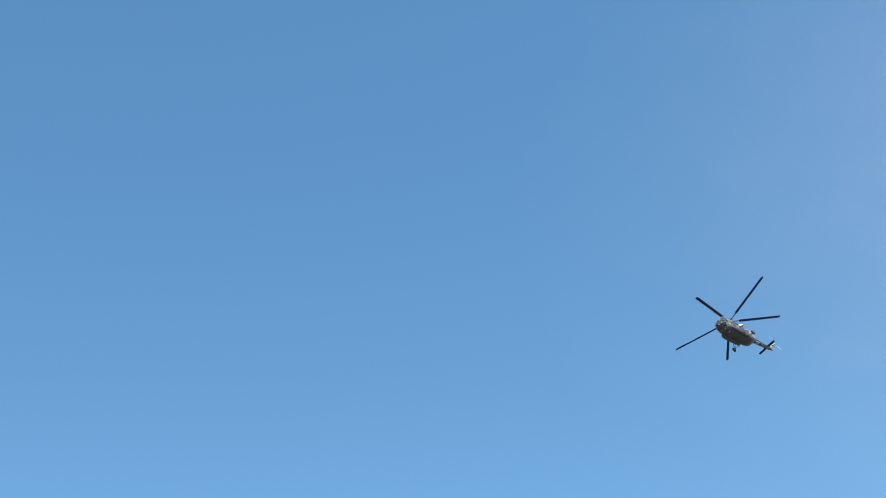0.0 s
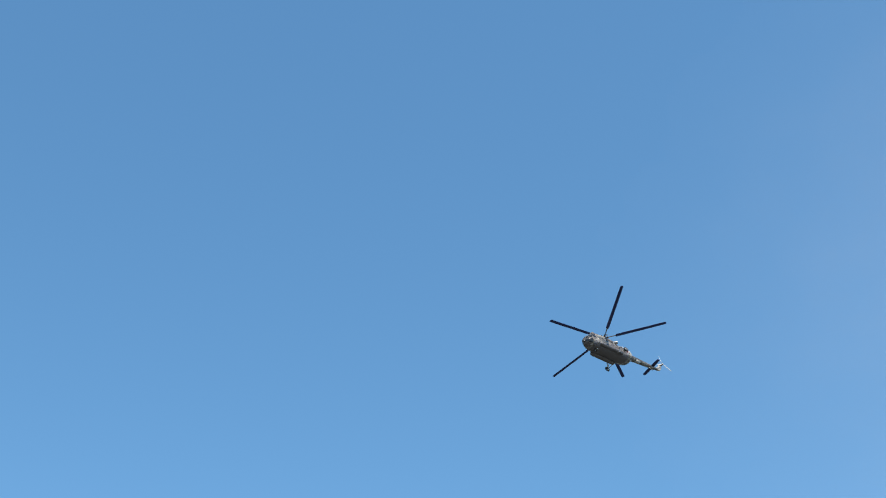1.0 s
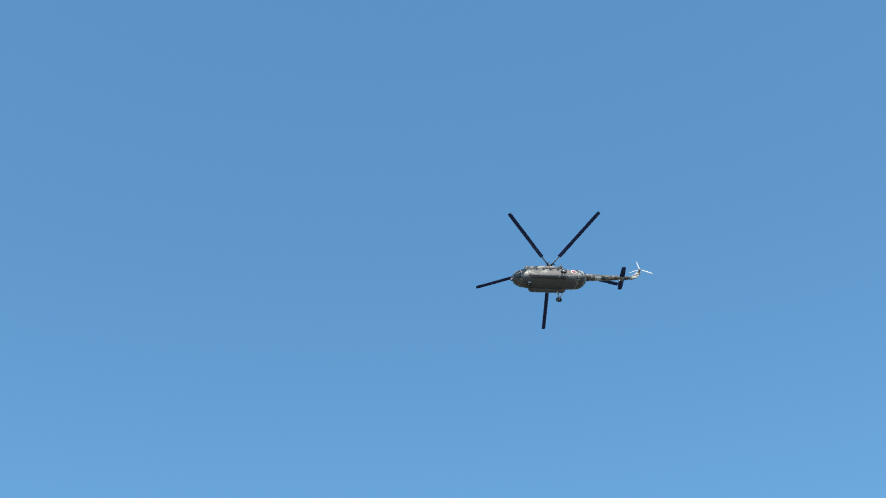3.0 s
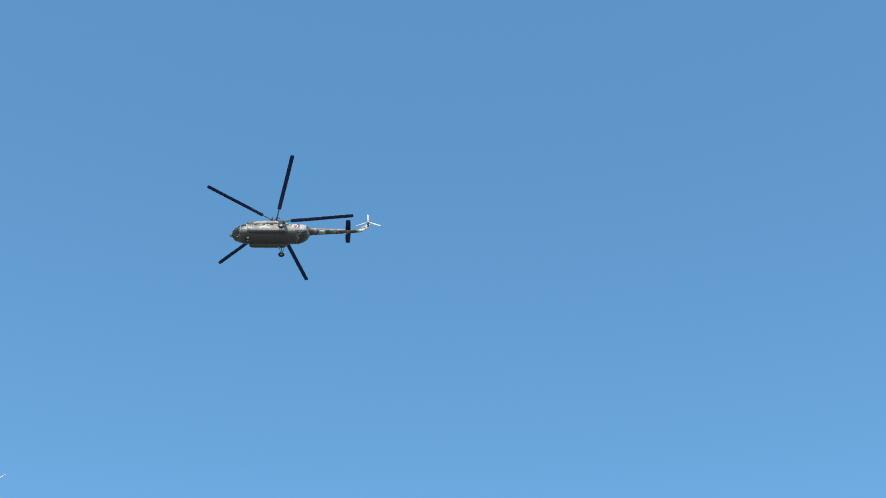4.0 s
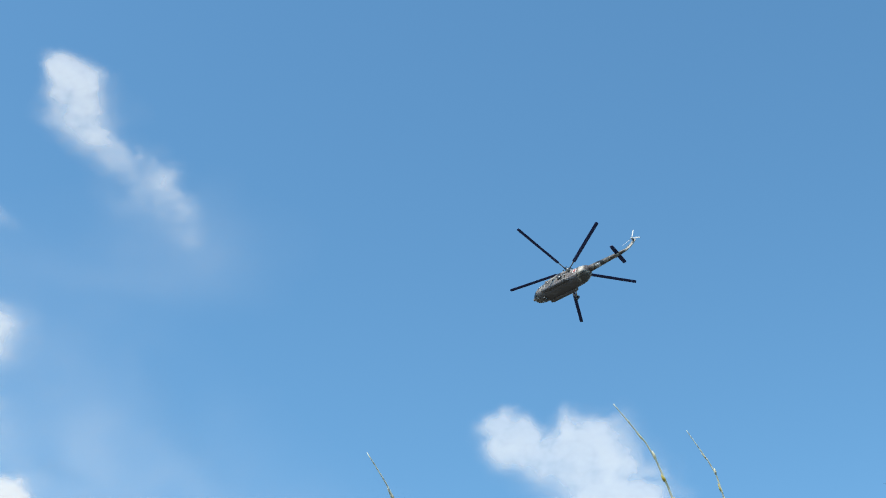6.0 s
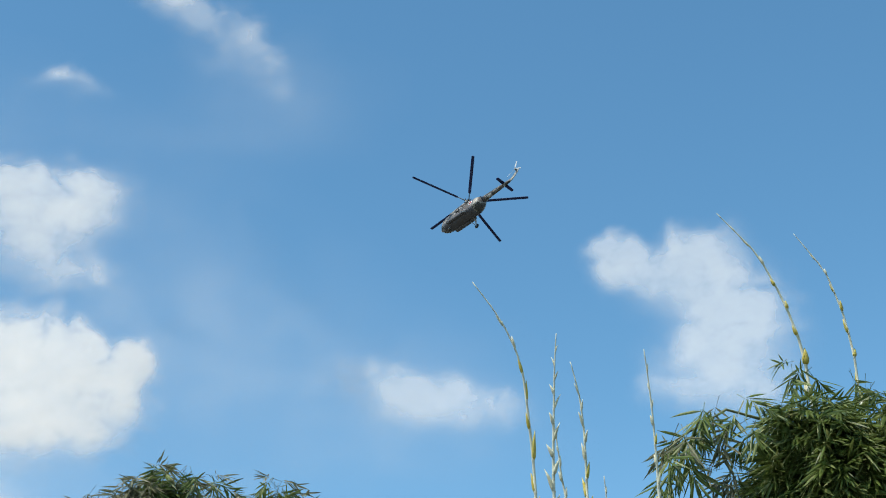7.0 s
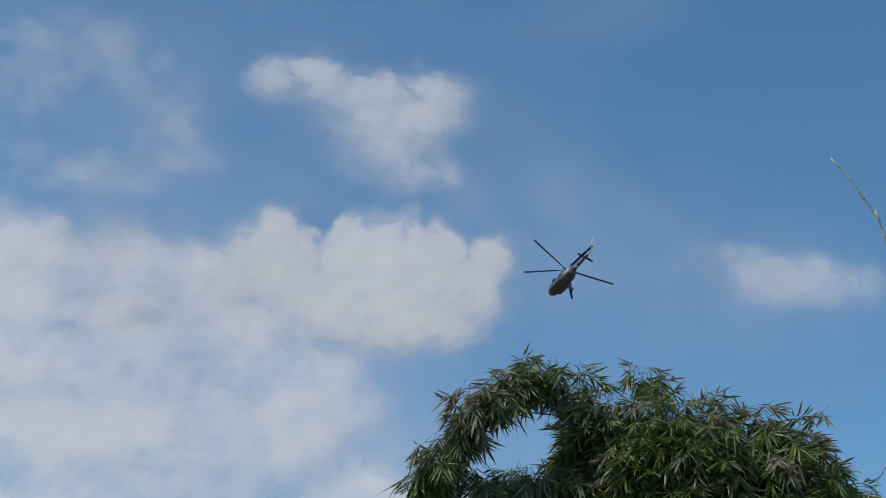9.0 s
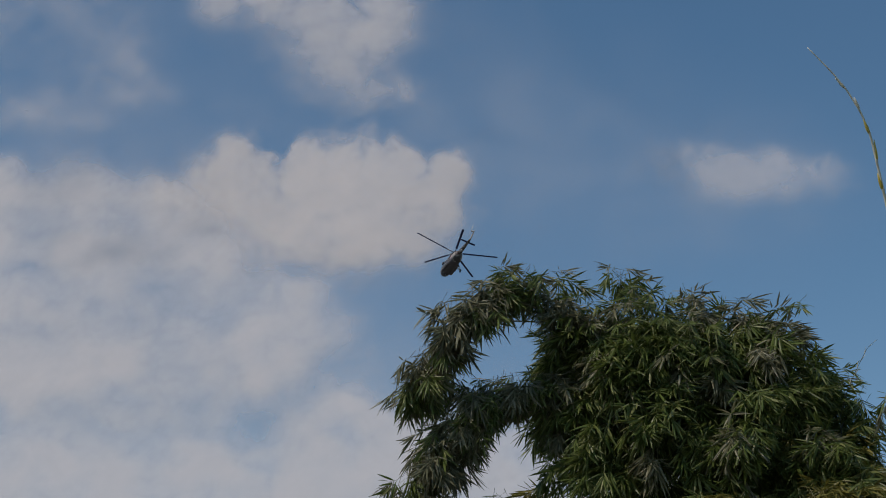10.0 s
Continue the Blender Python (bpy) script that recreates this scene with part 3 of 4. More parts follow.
    P, N, A = pos.reshape(-1, 3)[used], nor.reshape(-1, 3)[used], alpha.reshape(-1)[used]
    a, bb, c = (P[quads[0, k]] for k in range(3))
    if np.dot(np.cross(bb - a, c - a), -a) < 0:
        quads = quads[:, ::-1]
    me = bpy.data.meshes.new("cloud")
    me.from_pydata(P.tolist(), [], quads.tolist())
    me.shade_smooth()
    me.attributes.new("cover", "FLOAT", "POINT").data.foreach_set("value", A.astype(np.float32))
    me.normals_split_custom_set_from_vertices(N.tolist())
    me.materials.append(mat or THIN_CLOUD)
    ob = new("cloud", me)
    ob.location = (0, 0, EYE_Z)
    return tagged(ob, label, "cloud", "clouds in the sky", "structure")


def make_clouds():
    make_cloud("large bright white heaped cloud with a notched top", [
        (63.6, 23.9, 1.6, 1.6, 1.0), (59.6, 24.2, 1.7, 1.6, 1.0), (56.6, 23.3, 2.0, 1.4, 1.0), (55.0, 23.2, 0.9, 1.3, 0.9),
        (61.2, 22.6, 3.2, 1.4, 1.0), (58.2, 21.8, 2.8, 1.1, 0.85), (66.0, 23.0, 2.2, 1.2, 0.6), (61.8, 25.7, 0.5, 0.7, -0.6), (57.4, 24.2, 1.3, 1.1, 0.55), (58.5, 20.7, 3.0, 1.2, 0.35), (62.8, 21.0, 3.2, 1.2, 0.4)], 3, 0.08, 1.2, 0.32,
        most=0.95, mat=DENSE_CLOUD, reach=3500.0, relief=0.8, crisp=0.95, thin=0.6)
    make_cloud("broad rolling bank of soft white cloud low in the sky", [
        (70.5, 23.3, 3.2, 1.0, 0.95), (74.0, 23.0, 3.0, 1.3, 1.0), (67.5, 22.2, 3.0, 1.4, 0.8), (72.0, 21.4, 3.6, 1.4, 0.8), (66.0, 20.9, 3.0, 1.2, 0.6),
        (77.0, 21.0, 3.0, 2.5, 0.8), (71.7, 19.2, 1.7, 0.8, 1.0), (74.6, 19.1, 2.5, 1.0, 1.0), (78.0, 18.6, 3.0, 1.6, 1.0),
        (67.6, 17.2, 2.4, 1.1, 0.75), (64.0, 17.5, 2.2, 1.2, 0.9), (62.2, 16.8, 1.2, 0.9, 0.7), (70.3, 16.4, 3.0, 1.0, 0.6), (74.0, 16.6, 3.0, 1.5, 0.8),
        (61.2, 19.7, 2.2, 1.2, 0.55), (66.0, 15.4, 3.6, 0.9, 0.4), (60.6, 18.3, 1.6, 0.8, 0.4), (68.0, 18.8, 4.0, 1.0, 0.3), (70.0, 18.5, 8.0, 5.5, 0.85), (61.5, 17.5, 4.0, 3.0, 0.35),
        (66.0, 11.9, 9.0, 1.9, 1.4), (71.0, 13.2, 5.0, 1.1, 0.8), (64.5, 13.4, 2.6, 0.9, 0.6), (57.5, 13.6, 4.5, 1.9, 1.2), (51.5, 12.6, 4.5, 1.9, 1.1),
        (45.0, 11.0, 5.0, 2.2, 1.0), (76.0, 12.4, 6.0, 2.0, 1.3), (59.0, 15.2, 2.6, 1.0, 0.5), (66.0, 8.5, 12.0, 2.6, 1.4), (50.0, 8.0, 10.0, 2.6, 1.3)], 17,
        0.0, 1.25, 0.34, most=0.84, mat=DENSE_CLOUD, reach=2500.0, step=0.08, gain=0.36, crisp=0.7, relief=0.9, puff=0.5, thin=0.45)
    make_cloud("white gull-shaped cloud with ragged edges", [
        (63.9, 30.2, 1.6, 0.8, 0.9), (62.3, 30.7, 0.8, 0.8, 0.75), (61.7, 30.2, 1.1, 0.8, 0.5), (60.5, 29.7, 2.0, 1.2, 0.95), (57.3, 30.4, 1.0, 1.0, 0.85),
        (58.5, 29.2, 1.8, 1.1, 0.9), (59.9, 28.2, 1.7, 1.1, 0.8), (58.4, 27.2, 2.0, 1.0, 0.7), (57.0, 26.9, 1.6, 0.7, 0.35), (56.0, 30.0, 1.2, 1.2, 0.35)], 11, 0.02, 1.3, 0.42,
        most=0.74, mat=DENSE_CLOUD, reach=4200.0, crisp=0.8, relief=0.6)
    make_cloud("faint shreds of thin cloud", [
        (68.2, 28.6, 1.1, 1.0, 0.4), (69.0, 27.4, 1.9, 1.1, 0.5), (70.8, 25.8, 1.9, 0.9, 0.6), (73.5, 26.2, 2.0, 1.1, 0.45),
        (67.1, 27.0, 1.3, 1.1, 0.4), (71.0, 30.5, 4.5, 1.8, 0.4), (74, 29, 3, 3, 0.4)], 21, 0.05, 1.2, 0.7, step=0.08, most=0.5, crisp=0.4)
    make_cloud("small soft white cloud", [
        (45.0, 23.7, 1.7, 1.0, 0.8), (43.2, 22.8, 2.0, 1.0, 0.8), (40.8, 22.5, 1.5, 0.75, 0.85), (43.9, 23.4, 3.4, 1.4, 0.25)], 31, 0.04, 1.25, 0.55,
        most=0.54, mat=DENSE_CLOUD, crisp=0.7)
    make_cloud("tall white cloud with curled horns on top", [
        (35.3, 28.4, 0.8, 0.6, 0.75), (35.3, 27.6, 1.2, 0.8, 0.85), (33.6, 27.1, 1.4, 1.0, 0.85), (32.6, 28.3, 0.5, 0.75, 0.75),
        (31.4, 27.9, 1.3, 1.1, 0.85), (31.0, 26.3, 1.9, 1.7, 0.9), (31.4, 24.2, 2.3, 1.5, 0.8), (29.9, 24.4, 1.6, 1.7, 0.75),
        (33.1, 23.2, 1.4, 0.8, 0.45), (30.9, 22.7, 2.0, 0.8, 0.55)], 41, 0.02, 1.3, 0.45, most=0.6, mat=DENSE_CLOUD, crisp=0.85)
    make_cloud("long thin slanting streak of white cloud", [
        (56.5, 39.4, 0.7, 0.7, 0.8), (55.2, 39.3, 0.8, 0.6, 0.7), (55.6, 38.2, 0.8, 0.8, 0.8), (54.4, 37.4, 0.8, 0.7, 0.8),
        (53.0, 36.7, 1.0, 0.7, 0.7), (51.4, 36.3, 0.8, 0.8, 0.65), (50.4, 35.3, 0.7, 0.6, 0.55), (52.0, 35.3, 1.8, 0.9, 0.35),
        (49.4, 34.7, 0.5, 0.6, 0.5), (54.5, 38.3, 2.0, 1.5, 0.25)], 52, 0.03, 1.4, 0.65, most=0.62, mat=DENSE_CLOUD, crisp=0.8)
    make_cloud("tiny tuft of white cloud", [(58.85, 34.15, 0.55, 0.35, 0.7), (58.0, 33.85, 1.0, 0.5, 0.4), (59.2, 33.8, 1.2, 0.6, 0.3)], 61, 0.05, 1.4, 0.6,
        step=0.07, most=0.5, mat=DENSE_CLOUD, crisp=0.4)
    make_cloud("thin milky veil of haze between the clouds", [
        (53.0, 25.5, 7.0, 3.8, 0.9), (62.0, 32.0, 5.0, 3.0, 0.45), (68.0, 26.0, 7.0, 5.0, 0.8), (45.0, 22.5, 6.0, 3.2, 0.7), (57, 17, 7, 4, 0.9), (72, 34, 6, 5, 0.5),
        (49.5, 34.3, 4.0, 2.2, 0.6), (54.0, 31.0, 4.0, 3.0, 0.3), (68.0, 17.0, 8.0, 4.0, 0.9)], 71,
        0.0, 1.6, 0.35, step=0.3, most=0.38, reach=3500.0, crisp=0.0, puff=0.0, thin=1.0)
    # no cloud here: a thin sheet added to brighten the right-hand sky
    make_cloud("added pale sheet that brightens the clear sky to the right", [(-58.0, 33.0, 16.0, 11.0, 1.0), (-62.0, 24.0, 14.0, 7.0, 0.5)], 83,
        0.0, 1.5, 0.2, step=0.4, most=0.22, reach=3300.0, crisp=0.0, puff=0.0, thin=1.0)



# ---------------------------------------------------------------- bamboo
def spray_shape(rng):
    """A twig tip with a fan of lance-shaped leaves, along x: points and faces."""
    P, F = [], []
    n = int(rng.integers(10, 15))
    for k in range(n):
        s = k / (n - 1)
        a = (1 if k % 2 else -1) * radians(rng.uniform(12, 78) * (1 - 0.6 * s))
        b = radians(rng.uniform(-38, 18))
        L = rng.uniform(0.135, 0.22) * (1.1 - 0.25 * abs(s - 0.5))
        w = L * rng.uniform(0.04, 0.056)
        base = np.array([0.06 + 0.13 * s, 0, -0.03 * s * s])
        d = np.array([math.cos(a) * math.cos(b), math.sin(a) * math.cos(b), math.sin(b)])
        side = np.cross(d, (0, 0, 1.0))
        side /= np.linalg.norm(side)
        roll = rng.uniform(-0.9, 0.9)
        side = side * math.cos(roll) + np.cross(d, side) * math.sin(roll)
        sag = np.array([0, 0, -1.0])
        o = len(P)
        keel = np.cross(d, side) * w * 0.5
        droop = sag * L * rng.uniform(0.02, 0.16)
        m = base + d * L * 0.28 + droop * 0.08
        e = base + d * L * 0.66 + droop * 0.44
        P += [base, m + side * w, m - keel, m - side * w, e + side * w * 0.86, e - keel * 0.86, e - side * w * 0.86, base + d * L + droop]
        F += [(o + a, o + b, o + c) for a, b, c in ((0, 1, 2), (0, 2, 3), (1, 4, 2), (4, 5, 2), (2, 5, 3), (5, 6, 3), (4, 7, 5), (5, 7, 6))]
    o = len(P)
    w = 0.0022
    P += [np.array(q) for q in ((-0.05, w, 0.0), (-0.05, -w, 0.0), (-0.05, 0, -w * 1.6), (0.2, 0, -0.04))]
    F += [(o, o + 1, o + 3), (o + 1, o + 2, o + 3), (o + 2, o, o + 3)]
    return np.array(P), F


_rng = np.random.default_rng(5)
SPRAYS = [spray_shape(_rng) for _ in range(14)]


def turn_of(out, rng):
    x = np.array(out) / np.linalg.norm(out)
    z = np.array((0, 0, 1.0)) + rng.normal(0, 0.35, 3)
    y = np.cross(z, x)
    y /= np.linalg.norm(y)
    return np.stack([x, y, np.cross(x, y)], 1)


def clump_anchors(rng, bodies, plumes, tufts, grey_share, dry, leaf, per):
    """Where the sprays sit and which way they point."""
    got = []

    def tuft(p, axis, k, wide, tone):
        """A branch end: sprays that fan out from it and hang."""
        axis = axis / np.linalg.norm(axis)
        for _ in range(k):
            out = axis * np.array((1, 1, 0.5)) + rng.normal(0, 0.5, 3) * np.array((1, 1, 0.7)) + np.array((0, 0, -0.75))
            got.append((p + rng.normal(0, wide, 3) + out * 0.05, out, rng.uniform(0.8, 1.15), tone))

    for yaw, el, d, ru, rv, n in bodies:
        c = np.array(spot(yaw, el, d))
        w = np.array(toward(yaw, 0))
        left = np.array((-w[1], w[0], 0))
        for _ in range(int(n * 1.75 / 9 / leaf ** 1.5)):
            q = rng.normal(size=3)
            q /= np.linalg.norm(q)
            if q[2] < -0.75:
                continue
            if q[1] > 0.35 and rng.random() < 0.6:
                q[1] *= -1
            r = 1 - 0.4 * rng.random() ** 2.0 if rng.random() < 0.68 else rng.uniform(0.35, 0.75)
            lump = 1 + 0.16 * math.sin(q[0] * 7 + yaw) * math.cos(q[2] * 6 + el)
            p = c + r * lump * (left * q[0] * ru + w * q[1] * ru * 0.8 + np.array((0, 0, q[2] * rv)))
            axis = left * q[0] + w * q[1] + np.array((0, 0, q[2] * 0.5 - 0.3)) + rng.normal(0, 0.3, 3)
            tone = 2 if el < 12 and rng.random() < dry else int(rng.random() < grey_share ** 3 * 0.22)
            tuft(p, axis, int(rng.integers(7, 12)), 0.05, tone)
    for pts, spread, n in plumes:
        P = [np.array(spot(*p)) for p in pts]
        for k in range(n // 7):
            t = (k + rng.random()) / (n // 7) * (len(P) - 1)
            i = min(int(t), len(P) - 2)
            tang = P[i + 1] - P[i]
            tang = tang / np.linalg.norm(tang)
            p = P[i] + (P[i + 1] - P[i]) * (t - i) + rng.normal(0, spread, 3)
            axis = tang * 0.6 + np.array((0, 0, -0.45)) + rng.normal(0, 0.45, 3)
            tuft(p, axis, int(rng.integers(*per)), 0.035, int(rng.random() < grey_share))
    for yaw, el, d, n in tufts:
        c = np.array(spot(yaw, el, d))
        for _ in range(n):
            p = c + rng.normal(0, 0.045, 3)
            out = rng.normal(0, 0.8, 3) * np.array((1, 1, 0.35)) + np.array((0, 0, -0.55))
            got.append((p, out, rng.uniform(0.75, 1.05), int(rng.random() < grey_share * 0.5)))
    return got


def make_clump(label, seed, base, bodies, plumes, tufts, culms, leaf=1.0, grey_share=0.3, dry=0.2, per=(5, 10)):
    rng = np.random.default_rng(seed)
    clump = tagged(new("bamboo_clump"), label, "bamboo", "bamboo clumps")
    clump.location = base
    home = np.array(base)
    anchors = clump_anchors(rng, bodies, plumes, tufts, grey_share, dry, leaf, per)
    order = rng.permutation(len(anchors))
    meshes = {}
    V, F, tones, o = [], [], [], 0
    for rank, i in enumerate(order):
        p, out, size, tone = anchors[i]
        size *= leaf
        k = int(rng.integers(len(SPRAYS)))
        R = turn_of(out, rng)
        if rank < 260:
            if (k, tone) not in meshes:
                me = bpy.data.meshes.new("leaf_spray")
                me.from_pydata(SPRAYS[k][0].tolist(), [], SPRAYS[k][1])
                me.materials.append(LEAVES[tone])
                meshes[k, tone] = me
            ob = new("leaf_spray", meshes[k, tone])
            ob.parent = clump
            ob.matrix_basis = Matrix.Translation(p - home) @ Matrix(R.tolist()).to_4x4() @ Matrix.Scale(float(size), 4)
        else:
            V.append(SPRAYS[k][0] * size @ R.T + (p - home))
            F += [tuple(q + o for q in f) for f in SPRAYS[k][1]]
            tones += [tone] * len(SPRAYS[k][1])
            o += len(SPRAYS[k][0])
    me = bpy.data.meshes.new("foliage")
    me.from_pydata(np.concatenate(V).tolist(), [], F)
    for mat in LEAVES:
        me.materials.append(mat)
    me.polygons.foreach_set("material_index", tones)
    fo = new("foliage", me)
    fo.parent = clump
    tagged(fo, "dense drooping narrow green bamboo leaves", kind="stuff")
    # culms rise from the ground and arch over into the plumes
    for pts in culms:
        top = [np.array(spot(*p)) - home for p in pts]
        foot = rng.normal(0, 0.22, 3) * np.array((1, 1, 0))
        lean = top[0] * np.array((0.5, 0.5, 0)) + foot * 0.5
        path = [foot, foot * 0.7 + lean * 0.25 + np.array((0, 0, top[0][2] * 0.33)), lean * 0.9 + np.array((0, 0, top[0][2] * 0.7)), *top]
        bm = bmesh.new()
        fine, rad = [], []
        for i in range(len(path) - 1):
            for s in range(6):
                fine.append(path[i] + (path[i + 1] - path[i]) * s / 6)
        fine.append(path[-1])
        for i in range(len(fine)):
            rad.append((0.03 * (1 - i / len(fine)) ** 1.6 + 0.003) * (1.18 if i % 3 == 0 else 1))
        tube(bm, fine, rad, 7)
        part("culm", bm, CULM, clump, "jointed green-brown culm")
    return clump


def make_clumps():
    make_clump("dense dark green bamboo clump with arching drooping plumes", 101, Vector((*spot(47, 0, 14).xy, 0)),
        [(46.3, 13.0, 14, 1.2, 1.3, 1300), (43.7, 12.8, 13.9, 0.72, 1.0, 520), (49.9, 15.7, 14, 0.55, 0.6, 330), (48.4, 16.75, 14, 0.72, 0.5, 300), (45.9, 16.7, 14, 0.7, 0.45, 280),
         (47.0, 8.0, 14.2, 1.6, 1.2, 420), (41.6, 11.4, 13.6, 0.42, 0.55, 150), (40.2, 10.9, 13.4, 0.55, 0.55, 240), (44.0, 9.6, 12.9, 0.9, 0.5, 260)],
        [([(48.75, 16.62, 13.9), (50.68, 19.10, 13.8), (52.25, 19.99, 13.7), (53.78, 19.98, 13.5), (55.04, 19.07, 13.4), (56.02, 18.01, 13.4), (56.67, 16.98, 13.4), (56.88, 16.09, 13.4)], 0.045, 320),
         ([(50.13, 15.66, 13.8), (52.71, 16.27, 13.6), (54.08, 16.09, 13.5), (55.28, 15.13, 13.4), (56.31, 13.78, 13.4), (57.05, 12.42, 13.4)], 0.07, 330)],
        [(53.4, 20.25, 13.6, 10), (52.3, 19.9, 13.7, 7), (50.9, 19.6, 14, 9), (48.8, 19.8, 14.1, 12), (47.4, 18.9, 14, 9), (46.1, 19.1, 14, 7), (44.2, 18.3, 14, 8), (42.2, 18.2, 14.1, 3), (40.8, 15.5, 13.8, 5), (54.0, 12.0, 13.4, 7), (51.2, 20.1, 13.9, 4), (48.0, 19.6, 14, 5),
         (41.9, 16.4, 14, 8), (40.2, 14.6, 13.8, 7), (39.4, 14.3, 13.5, 4), (54.8, 16.2, 13.4, 5)],
        [[(48.5, 15, 14), (51, 18.2, 13.9), (54.5, 18.5, 13.6), (57, 15.8, 13.4)], [(50, 13, 14), (53.2, 15.6, 13.7), (56.5, 13.6, 13.4)],
         [(46.5, 14, 14), (46.8, 18.2, 14)], [(44, 13, 14), (42.5, 16.3, 14), (41.2, 15.3, 13.9)], [(47.5, 14, 14.3), (48.8, 18.5, 14.2)]], 1.0, 0.75, 0.5)
    make_clump("bamboo clump with a drooping side plume below bare young culms", 202, Vector((*spot(26.5, 0, 11.2).xy, 0)),
        [(27.01, 20.12, 10.3, 0.27, 0.27, 260), (25.50, 20.45, 10.5, 0.3, 0.27, 230), (27.58, 18.37, 10.3, 0.36, 0.32, 330), (24.74, 18.29, 10.6, 0.5, 0.5, 380), (27.39, 15.61, 10.6, 0.75, 0.55, 380), (27.97, 21.43, 10.3, 0.12, 0.12, 70)],
        [([(28.85, 21.27, 10.2), (29.94, 21.98, 10.1), (31.00, 22.22, 10.0), (32.00, 22.03, 9.8), (32.77, 21.32, 9.6), (33.26, 20.33, 9.5), (33.69, 19.24, 9.4)], 0.018, 100), ([(29.08, 19.55, 10.1), (30.32, 19.78, 10.0), (31.32, 19.49, 9.9)], 0.02, 28)],
        [(28.26, 23.19, 10.5, 3), (27.64, 23.02, 10.6, 2), (26.08, 22.68, 10.6, 3), (25.33, 22.15, 11.0, 4)],
        [[(28.12, 19.03, 10.5), (28.76, 21.20, 10.3), (31.02, 22.01, 10.0), (33.09, 21.04, 9.6), (34.14, 19.07, 9.5)], [(27.30, 18.96, 10.9), (26.88, 21.73, 10.9)], [(25.75, 18.40, 11.0), (25.56, 21.37, 10.9)]], 0.95, 0.12, 0.2, (2, 4))
    make_clump("bamboo clump with bright drooping leaf fans on top", 303, Vector((*spot(14.5, 0, 11.1).xy, 0)),
        [(15.0, 21.4, 11.0, 0.6, 0.62, 700), (12.4, 21.1, 11.0, 0.45, 0.56, 330), (16.9, 21.2, 11.0, 0.3, 0.44, 240), (16.2, 22.8, 10.9, 0.42, 0.42, 300), (16.2, 24.1, 10.9, 0.38, 0.22, 150), (13.9, 23.8, 10.9, 0.42, 0.18, 140), (14.5, 15.5, 11.2, 1.1, 1.0, 420)],
        [([(14.6, 23.6, 11.0), (16.1, 24.6, 10.9), (17.6, 23.5, 10.8)], 0.05, 70), ([(13.5, 23.8, 11.0), (12.0, 24.2, 10.9), (10.7, 23.5, 10.8)], 0.06, 80)],
        [(16.6, 24.9, 11, 4), (14.6, 24.5, 11, 3), (12.9, 24.2, 11, 3), (11.3, 23.9, 11, 4)],
        [[(14.5, 19, 11.1), (14.5, 23.5, 11.0)], [(15.5, 19, 11.1), (16.4, 24.2, 10.9), (17.4, 23.5, 10.8)], [(12.5, 19, 11.1), (11.5, 23.8, 10.9)]], 0.88, 0.9, 0.2)


